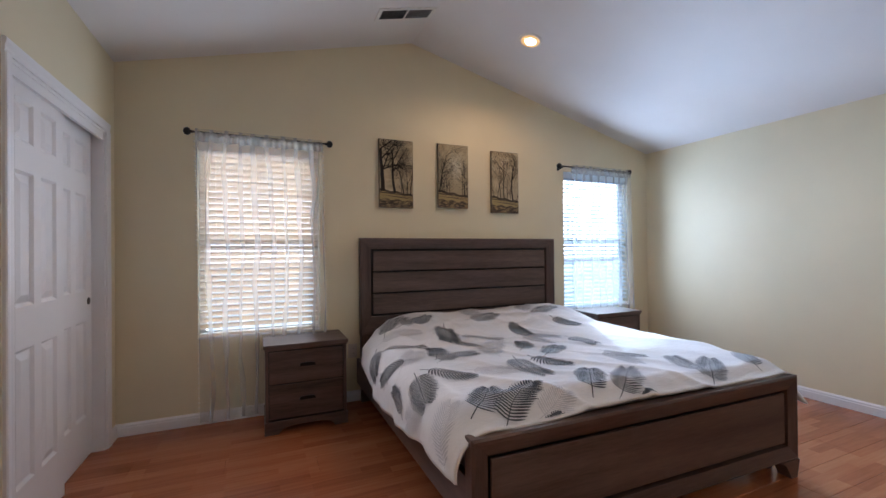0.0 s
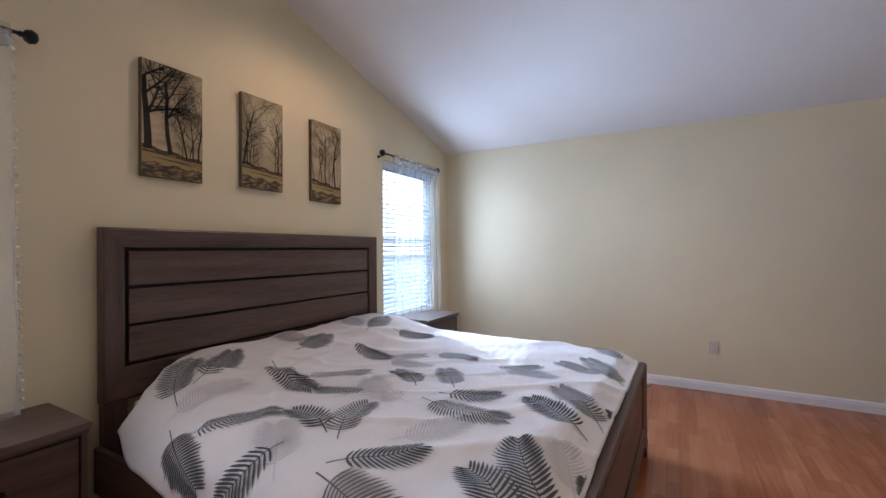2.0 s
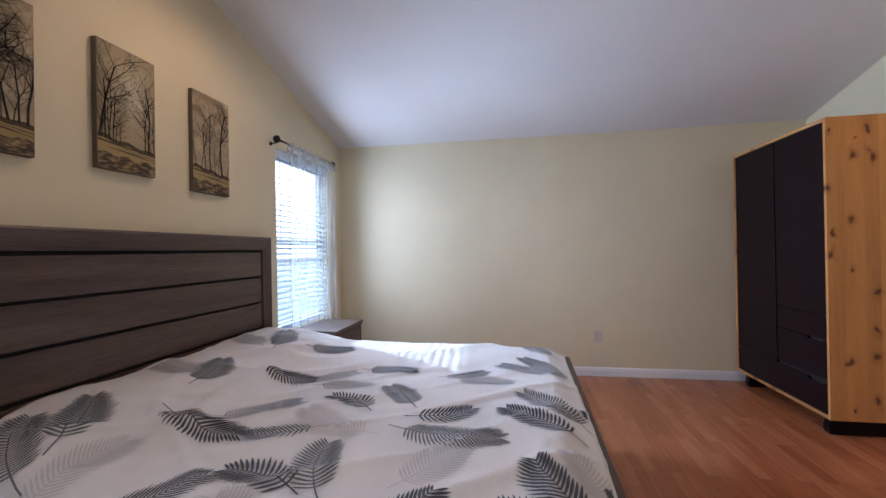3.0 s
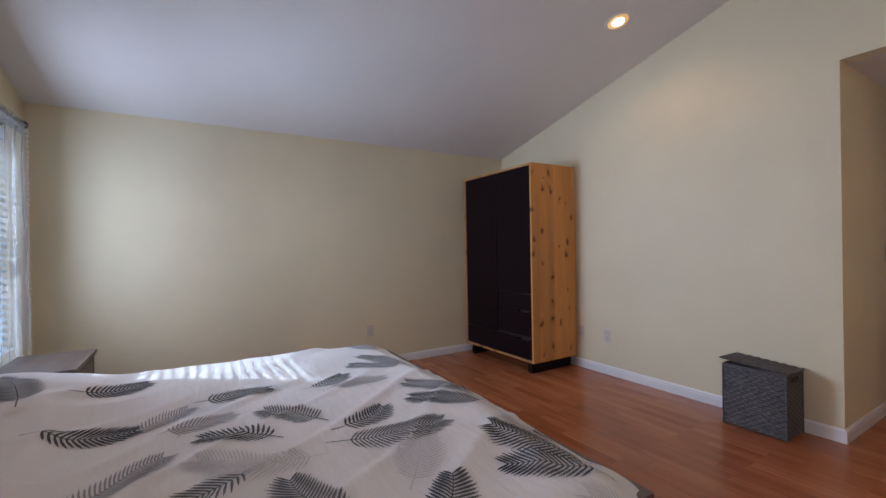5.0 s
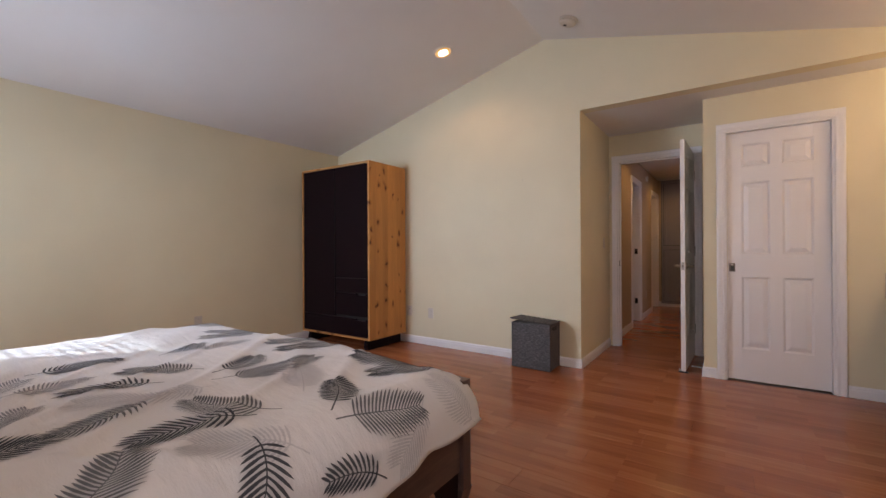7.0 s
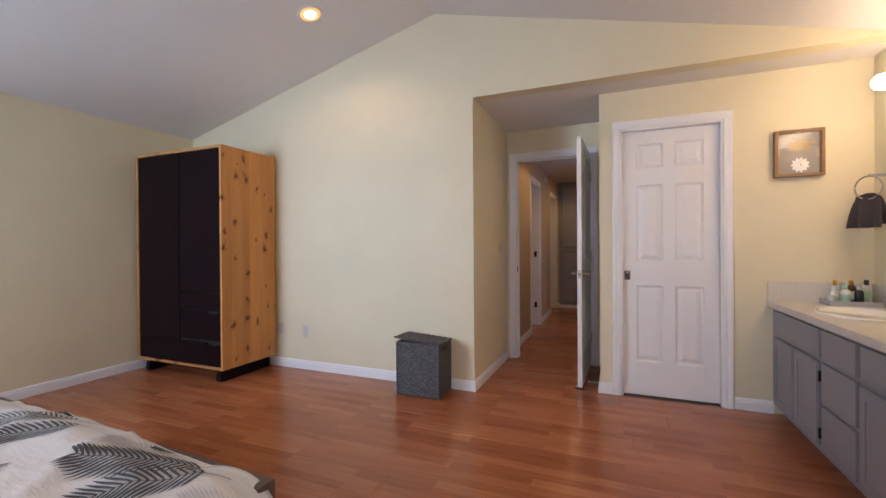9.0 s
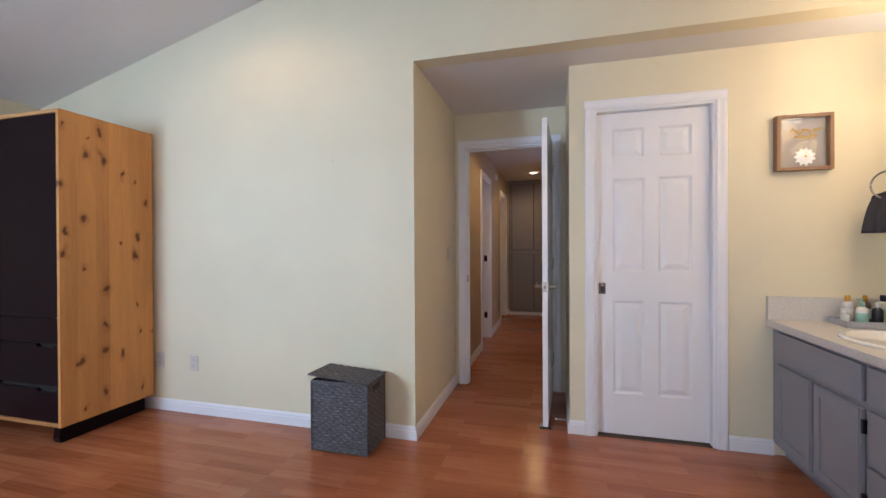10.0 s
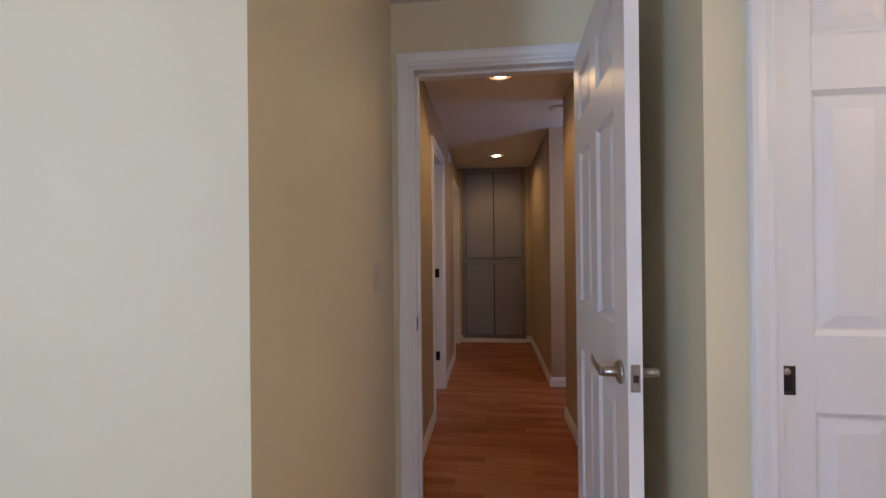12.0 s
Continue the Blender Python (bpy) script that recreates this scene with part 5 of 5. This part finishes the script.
vfront("false_front", -1.09, -0.435, 0.572, 0.722, False)
vfront("cabinet_door", -1.09, -0.775, 0.105, 0.545, True)
vfront("cabinet_door", -0.75, -0.435, 0.105, 0.545, True, -0.425)
vfront("drawer_front", -0.40, -0.065, 0.572, 0.722, False)
vfront("drawer_front", -0.40, -0.065, 0.345, 0.550, False)
vfront("drawer_front", -0.40, -0.065, 0.105, 0.325, False)
vfront("false_front", -0.03, 0.59, 0.572, 0.722, False)
vfront("cabinet_door", -0.03, 0.27, 0.105, 0.545, True)
vfront("cabinet_door", 0.29, 0.59, 0.105, 0.545, True, 0.60)

ct = thing("vanity_counter", (-1.2, -0.28, VH), "cream laminate vanity counter with backsplash", "countertop")
SX, SY, SA, SB = -1.20, -0.60, 0.185, 0.245
bm = bmesh.new()
x0, x1, y0, y1 = XW + 0.003, -0.925, VY0 + 0.003, VY1 + 0.01
N = 64
angs = sorted([2 * math.pi * i / N for i in range(N)] + [math.atan2(cy - SY, cx - SX) % (2 * math.pi) for cx in (x0, x1) for cy in (y0, y1)])
top_in, top_out, low_in, low_out = [], [], [], []
for a in angs:
    c0, s0 = math.cos(a), math.sin(a)
    r = 1 / math.sqrt((c0 / SA) ** 2 + (s0 / SB) ** 2)
    q = min(((x1 if c0 > 0 else x0) - SX) / c0 if abs(c0) > 1e-9 else 9, ((y1 if s0 > 0 else y0) - SY) / s0 if abs(s0) > 1e-9 else 9)
    for lst, rr, z in ((top_in, r, VH + 0.038), (top_out, q, VH + 0.038), (low_in, r, VH), (low_out, q, VH)):
        lst.append(bm.verts.new((SX + rr * c0, SY + rr * s0, z)))
for i in range(len(angs)):
    j = (i + 1) % len(angs)
    bm.faces.new((top_in[i], top_out[i], top_out[j], top_in[j])), bm.faces.new((low_in[j], low_out[j], low_out[i], low_in[i]))
    bm.faces.new((top_out[i], low_out[i], low_out[j], top_out[j])), bm.faces.new((low_in[i], top_in[i], top_in[j], low_in[j]))
bmesh.ops.recalc_face_normals(bm, faces=bm.faces)
part("top", bm, LAMINATE, ct)
part("side_splash", boxed(XW + 0.022, -0.927, YB + 0.002, YB + 0.02, VH + 0.0385, 0.912, bevel=0.002), LAMINATE, ct)
part("back_splash", boxed(XW + 0.002, XW + 0.02, YB + 0.002, VY1, VH + 0.0385, 0.912, bevel=0.002), LAMINATE, ct)
CERAMIC = plain("white_ceramic", (0.80, 0.78, 0.74), 0.12)
sk = thing("washbasin", (SX, SY, VH + 0.03), "oval white ceramic drop-in washbasin", "sink")
bm = lathe(bmesh.new(), [(1.09, 0.0385), (1.09, 0.046), (1.04, 0.052), (0.97, 0.046), (0.92, 0.02), (0.82, -0.06), (0.6, -0.11), (0.2, -0.125), (0.1, -0.127)], (0, 0, 0), 48)
bmesh.ops.scale(bm, verts=bm.verts, vec=(SA, SB, 1))
bmesh.ops.translate(bm, verts=bm.verts, vec=(SX, SY, VH))
part("bowl", bm, CERAMIC, sk, "", True)
part("drain", lathe(bmesh.new(), [(0.022, 0), (0.022, 0.003), (0.012, 0.001)], (SX, SY, VH - 0.127), 20), STEEL, sk)
fc = thing("faucet", (-1.42, SY, VH + 0.04), "chrome two-handle basin faucet", "faucet")
part("base", boxed(-1.445, -1.395, SY - 0.09, SY + 0.09, VH + 0.038, VH + 0.056, bevel=0.006), STEEL, fc)
part("spout", tube(bmesh.new(), [(-1.42, SY, VH + 0.05), (-1.418, SY, VH + 0.11), (-1.39, SY, VH + 0.135), (-1.33, SY, VH + 0.13), (-1.295, SY, VH + 0.105)], 0.012), STEEL, fc, "", True)
for s in (-1, 1):
    bm = lathe(bmesh.new(), [(0.016, 0.055), (0.018, 0.075), (0.012, 0.085)], (-1.42, SY + s * 0.07, VH), 16)
    tube(bm, [(-1.42, SY + s * 0.07, VH + 0.08), (-1.40, SY + s * 0.11, VH + 0.095)], 0.006, 8)
    part("handle", bm, STEEL, fc, "", True)

# tray and bottles
tr = thing("tray", (-1.31, -1.02, VH + 0.04), "small clear tray by the washbasin", "tray")
TRAYM = plain("grey_clear_plastic", (0.42, 0.42, 0.43), 0.2)
part("bottom", boxed(-1.44, -1.19, -1.12, -0.96, VH + 0.039, VH + 0.044, bevel=0.002), TRAYM, tr)
for a in ((-1.44, -1.19, -1.12, -1.116), (-1.44, -1.19, -0.964, -0.96), (-1.44, -1.436, -1.116, -0.964), (-1.194, -1.19, -1.116, -0.964)):
    part("rim", boxed(*a, VH + 0.044, VH + 0.072), TRAYM, tr)
TZ = VH + 0.0442


def bottle(x, y, r, h, body, cap, label, cap_label, sticker=None, pump=False):
    th = thing("bottle", (x, y, TZ), label, "bottle", "toiletry bottles")
    part("body", lathe(bmesh.new(), [(r * 0.9, 0), (r, 0.004), (r, h * 0.66), (r * 0.86, h * 0.74), (r * 0.42, h * 0.8)], (x, y, TZ), 20), body, th, "", True)
    bm = lathe(bmesh.new(), [(r * 0.46, h * 0.79), (r * 0.46, h * 0.97), (r * 0.40, h)], (x, y, TZ), 18)
    if pump:
        tube(bm, [(x, y, TZ + h), (x, y, TZ + h * 1.12), (x + 0.03, y + 0.01, TZ + h * 1.12)], 0.004, 8)
    part("cap", bm, cap, th, cap_label, True)
    if sticker:
        part("label", lathe(bmesh.new(), [(r + 0.0006, h * 0.2), (r + 0.0006, h * 0.55)], (x, y, TZ), 20), sticker, th, "printed paper label")


CAPS = {n: plain("bottle_" + n, c, 0.35) for n, c in (("amber", (0.60, 0.30, 0.03)), ("black", (0.012, 0.012, 0.014)), ("clear", (0.55, 0.55, 0.53)), ("white", (0.75, 0.74, 0.72)), ("mint", (0.30, 0.52, 0.42)), ("brown", (0.06, 0.03, 0.02)))}
bottle(-1.255, -1.075, 0.026, 0.15, CAPS["clear"], CAPS["amber"], "clear toiletry bottle with an amber cap", "amber cap", CAPS["white"])
bottle(-1.275, -1.0, 0.024, 0.125, CAPS["white"], CAPS["mint"], "white lotion bottle with a mint pump", "mint pump", CAPS["mint"], True)
bottle(-1.335, -1.08, 0.024, 0.15, CAPS["brown"], CAPS["amber"], "brown toiletry bottle with an amber cap", "amber cap", CAPS["white"])
bottle(-1.345, -1.01, 0.022, 0.12, CAPS["black"], CAPS["clear"], "small black jar with a clear cap", "clear cap")
bottle(-1.405, -1.07, 0.027, 0.155, CAPS["clear"], CAPS["black"], "clear mouthwash bottle with a black cap", "black cap", CAPS["mint"])
bottle(-1.215, -1.02, 0.02, 0.075, CAPS["clear"], CAPS["white"], "short clear jar with a white cap", "white cap")

# mirror and vanity light
k = Nodes("mirror_silver", 0.02, 1.0, (0.9, 0.9, 0.9))
mr = tagged(mesh("wall_mirror", boxed(XW + 0.001, XW + 0.007, -0.93, 0.58, 0.93, 1.95, bevel=0.001), k.m), "frameless plate mirror above the vanity", "mirror")
vl = thing("vanity_light", (XW, -0.3, 2.1), "vanity light bar with round glowing bulbs", "wall light")
part("bar", boxed(XW + 0.001, XW + 0.05, -0.93, 0.38, 2.05, 2.15, bevel=0.006), STEEL, vl)
for i in range(6):
    y = -0.85 + i * 0.23
    part("globe", lathe(bmesh.new(), [(0.012, 0.045), (0.018, 0.06), (0.04, 0.08), (0.047, 0.105), (0.040, 0.135), (0.02, 0.15), (0.004, 0.153)], (XW, y, 2.10), 22, 0), BULB, vl, "glowing round bulb", True)
for y in (-0.5, 0.1):
    lamp("vanity_lamp", "POINT", (XW + 0.22, y, 1.99), VAN_W, AMBER, 0.08)

# towel ring
tw = thing("towel_ring", (XW, -1.0, 1.58), "nickel towel ring on the wall", "towel ring")
part("post", lathe(bmesh.new(), [(0.024, 0), (0.022, 0.008), (0.009, 0.012), (0.009, 0.105)], (XW, -1.0, 1.583), 18, 0), STEEL, tw, "", True)
RC = (-1.385, -1.0, 1.51)
part("ring", tube(bmesh.new(), [(RC[0] + 0.039 * math.sin(a), RC[1] - 0.059 * math.sin(a), RC[2] + 0.07 * math.cos(a)) for a in [2 * math.pi * i / 36 for i in range(37)]], 0.005, 8), STEEL, tw, "", True)
tl = thing("hand_towel", (-1.385, -1.0, 1.41), "dark charcoal hand towel hung through the ring", "towel")
TOWEL = fabric("charcoal_terry", (0.035, 0.030, 0.038))
for s, zb, nm in ((1, 1.265, "front_fold"), (-1, 1.285, "back_fold")):
    bm = bmesh.new()
    g = []
    for j in range(13):
        v = j / 12
        z = 1.475 - (1.475 - zb) * v
        half = 0.058 + 0.032 * v ** 0.5
        row = []
        for i in range(17):
            u = -1 + i / 8
            dep = s * (0.012 + 0.02 * v) + 0.009 * math.sin(u * 7 + v) * (0.4 + v) - (0.018 * (1 - v) ** 3) * s
            row.append(bm.verts.new((RC[0] + 0.83 * dep + 0.55 * u * half, RC[1] + 0.55 * dep - 0.83 * u * half, z - 0.020 * u * u * (1 - v) ** 2)))
        g.append(row)
    for a, b in zip(g, g[1:]):
        for i in range(16):
            bm.faces.new((a[i], a[i + 1], b[i + 1], b[i]))
    ob = part(nm, bm, TOWEL, tl, "", True)
    so = ob.modifiers.new("thickness", "SOLIDIFY")
    so.thickness = 0.008

# shadow box
OAKF = wood("oak_frame", (0.17, 0.085, 0.035), (0.30, 0.16, 0.075), 2, 0.5)
sb = thing("shadow_box", (-1.095, YB, 1.62), "wooden shadow box with a white paper flower", "picture")
fx0, fx1, fz0, fz1 = -1.229, -0.961, 1.622, 1.934
for a, b, c0, d0 in ((fx0, fx0 + 0.018, fz0, fz1), (fx1 - 0.018, fx1, fz0, fz1), (fx0 + 0.018, fx1 - 0.018, fz0, fz0 + 0.018), (fx0 + 0.018, fx1 - 0.018, fz1 - 0.018, fz1)):
    part("frame_side", boxed(a, b, YB + 0.001, YB + 0.045, c0, d0, bevel=0.002), OAKF, sb)
LINEN = plain("grey_linen", (0.30, 0.27, 0.24), 0.9, 0, 0.3, 400)
part("backing", boxed(fx0 + 0.017, fx1 - 0.017, YB + 0.001, YB + 0.006, fz0 + 0.017, fz1 - 0.017), LINEN, sb)
for x in (fx0 + 0.05, fx1 - 0.05):
    part("hanger", lathe(bmesh.new(), [(0.006, 0), (0.006, 0.01), (0.003, 0.012)], (x, YB + 0.02, fz1), 10), STEEL, sb)
GOLD = plain("gold_foil", (0.62, 0.34, 0.04), 0.35, 0.5)
for i, (a, b, z, h) in enumerate(((-1.185, -1.035, 1.845, 0.022), (-1.165, -1.06, 1.812, 0.016))):
    bm = bmesh.new()
    line = [(a + (b - a) * q / 40, YB + 0.009, z + h * (0.5 * math.sin(q * 0.95) + 0.4 * math.sin(q * 0.41))) for q in range(41)]
    tube(bm, line, 0.0028, 6)
    part("gold_script", bm, GOLD, sb, "gold lettering too loose to read")
PAPER = plain("white_paper", (0.80, 0.79, 0.76), 0.8)
fl = (-1.105, YB + 0.012, 1.70)
for ring, (n, r, lift) in enumerate(((11, 0.055, 0.002), (9, 0.042, 0.007), (7, 0.028, 0.012))):
    for i in range(n):
        a = 2 * math.pi * i / n + ring * 0.3
        bm = bmesh.new()
        dx, dz = math.cos(a), math.sin(a)
        w = r * 0.30
        vs = [bm.verts.new((fl[0] + dx * p - dz * q, fl[1] + lift + e, fl[2] + dz * p + dx * q)) for p, q, e in ((0, 0, 0), (r * 0.5, w, 0.003), (r, 0, 0.006), (r * 0.5, -w, 0.003), (r * 0.5, 0, 0.0005))]
        for f3 in ((0, 1, 4), (1, 2, 4), (2, 3, 4), (3, 0, 4)):
            bm.faces.new([vs[q] for q in f3])
        part("petal", bm, PAPER, sb)
part("flower_heart", lathe(bmesh.new(), [(0.006, 0), (0.005, 0.004), (0.002, 0.005)], (fl[0], fl[1] + 0.016, fl[2]), 10, 1), GOLD, sb)
PICGLASS = Nodes("picture_glass", 0.03, 0, (1, 1, 1))
PICGLASS.p.inputs["Transmission Weight"].default_value = 1.0
PICGLASS.p.inputs["IOR"].default_value = 1.22
pane = part("glass", boxed(fx0 + 0.018, fx1 - 0.018, YB + 0.039, YB + 0.041, fz0 + 0.018, fz1 - 0.018), PICGLASS.m, sb)
pane.visible_shadow = False

# ---- hall cabinet ----
hc = thing("hall_cabinet", (0.6, HYE, 0), "tall grey built-in hall cabinet with four doors", "cabinet")
part("face_frame", boxed(0.19, 1.025, HYE + 0.001, HYE + 0.02, 0.055, HC - 0.004), GREYCAB, hc)
part("plinth", boxed(0.19, 1.04, HYE + 0.001, HYE + 0.03, 0.0, 0.055, bevel=0.003), TRIM, hc, "white base strip")
part("crown", boxed(0.18, 1.035, HYE + 0.02, HYE + 0.034, HC - 0.05, HC - 0.006, bevel=0.003), GREYCAB, hc)
for xa, xb in ((0.225, 0.598), (0.61, 0.985)):
    for za, zb in ((0.10, 1.06), (1.15, 2.30)):
        # dark plate behind each door paints the shade of the gap round it
        part("gap_shade", boxed(xa - 0.006, xb + 0.006, HYE + 0.0195, HYE + 0.0215, za - 0.006, zb + 0.006), GROOVE, hc)
        p = part("cabinet_door", boxed(xa, xb, HYE + 0.0216, HYE + 0.034, za, zb, bevel=0.003), GREYCAB, hc)
        b2 = bmesh.new()
        e = 0.045
        for a, b, c0, d0 in ((xa + 0.004, xa + e, za + 0.004, zb - 0.004), (xb - e, xb - 0.004, za + 0.004, zb - 0.004), (xa + e, xb - e, za + 0.004, za + e), (xa + e, xb - e, zb - e, zb - 0.004)):
            box(b2, a, b, HYE + 0.0335, HYE + 0.050, c0, d0, 0.004)
        part("raised_frame", b2, GREYCAB, p)
        for z in (za + 0.1, zb - 0.1):
            hx = xa if xa < 0.4 else xb
            part("hinge", boxed(hx - 0.006, hx + 0.006, HYE + 0.03, HYE + 0.046, z - 0.03, z + 0.03, bevel=0.002), BLACKMETAL, p)
# dark strips paint the shade where the cabinet meets the walls
for x in (0.183, 1.025):
    part("scribe_shade", boxed(x, x + 0.007, HYE + 0.001, HYE + 0.014, 0.056, HC - 0.004), GROOVE, hc)
vh = thing("hall_detector", (0.1, -3.5, HC), "small round white detector on the hall ceiling", "smoke detector")
part("body", lathe(bmesh.new(), [(0.055, 0), (0.054, -0.02), (0.04, -0.03)], (0.13, -3.48, HC), 24), PLASTIC, vh, "", True)
chm = thing("door_chime", (HXL, -4.5, 2.2), "small white chime box high on the hall wall", "chime")
part("box", boxed(HXL - 0.03, HXL - 0.001, -4.48, -4.40, 2.18, 2.26, bevel=0.004), PLASTIC, chm)

# unseen area lamp added in the closed passage, casting cool daylight on its wall
lamp("passage_fill", "AREA", (-0.85, -3.36, 1.5), 4.0, (0.66, 0.74, 1.0), (0.4, 1.4), (-0.1, -4.0, 1.2))

# ---- outside ----
k = Nodes("pale_gravel", 0.9)
k.color(k.ramp(k.noise(k.coords(), 6, 5), [(0.3, (0.38, 0.39, 0.39)), (0.7, (0.50, 0.51, 0.51))]))
bm = bmesh.new()
R = 1500
box(bm, -R, R, -R, R, -0.6, -0.35)
tagged(mesh("ground", bm, k.m), "pale gravel ground outside", "ground", kind="structure")

# self-lit slab added to brighten the outdoors seen between the slats
tagged(mesh("backdrop", boxed(-90, 420, 75, 75.5, -1, 30), glow("outdoor_glow", (0.80, 0.90, 1.0), 1.6)), "glowing slab for the bright distance outside the windows", "backdrop", kind="structure")

# ---- laminate planks, last ----
fl_ob = thing("floor", (1.4, 1.0, 0), "glossy cherry laminate floor in three-strip planks", "floor", kind="structure")
PW, PL = 0.19, 1.22
cache = {}


def plank_mesh(lx, ly):
    key = (round(lx, 3), round(ly, 3))
    if key not in cache:
        bm = bmesh.new()
        b = 0.0012
        g = 0.0004
        lo = [bm.verts.new(p) for p in ((g, g, -0.011), (lx - g, g, -0.011), (lx - g, ly - g, -0.011), (g, ly - g, -0.011))]
        md = [bm.verts.new(p) for p in ((g, g, -b * 0.6), (lx - g, g, -b * 0.6), (lx - g, ly - g, -b * 0.6), (g, ly - g, -b * 0.6))]
        hi = [bm.verts.new(p) for p in ((g + b, g + b, 0), (lx - g - b, g + b, 0), (lx - g - b, ly - g - b, 0), (g + b, ly - g - b, 0))]
        bm.faces.new(hi)
        for i in range(4):
            j = (i + 1) % 4
            bm.faces.new((lo[i], lo[j], md[j], md[i])), bm.faces.new((md[i], md[j], hi[j], hi[i]))
        me = bpy.data.meshes.new("plank")
        bm.to_mesh(me)
        bm.free()
        me.materials.append(FLOORM)
        cache[key] = me
    return cache[key]


def lay(x0, x1, y0, y1, seed):
    rng = random.Random(seed)
    j = 0
    y = y0
    while y < y1 - 0.01:
        w = min(PW, y1 - y)
        x = x0 - (j * 0.41 % 1.0) * PL
        while x < x1 - 0.005:
            a, b = max(x, x0), min(x + PL, x1)
            if b - a > 0.02:
                ob = new("plank", plank_mesh(b - a, w))
                ob.parent = fl_ob
                ob.matrix_parent_inverse = fl_ob.matrix_world.inverted()
                ob.location = (a, y, 0)
            x += PL
        y += PW
        j += 1


lay(XW, XE, YS, YN, 1)
lay(XW, 1.095, YB, YS, 2)
lay(0.158, 1.095, YD, YB, 3)
lay(HXR - 1.2, HXL + 1.2, HYE, YD, 4)
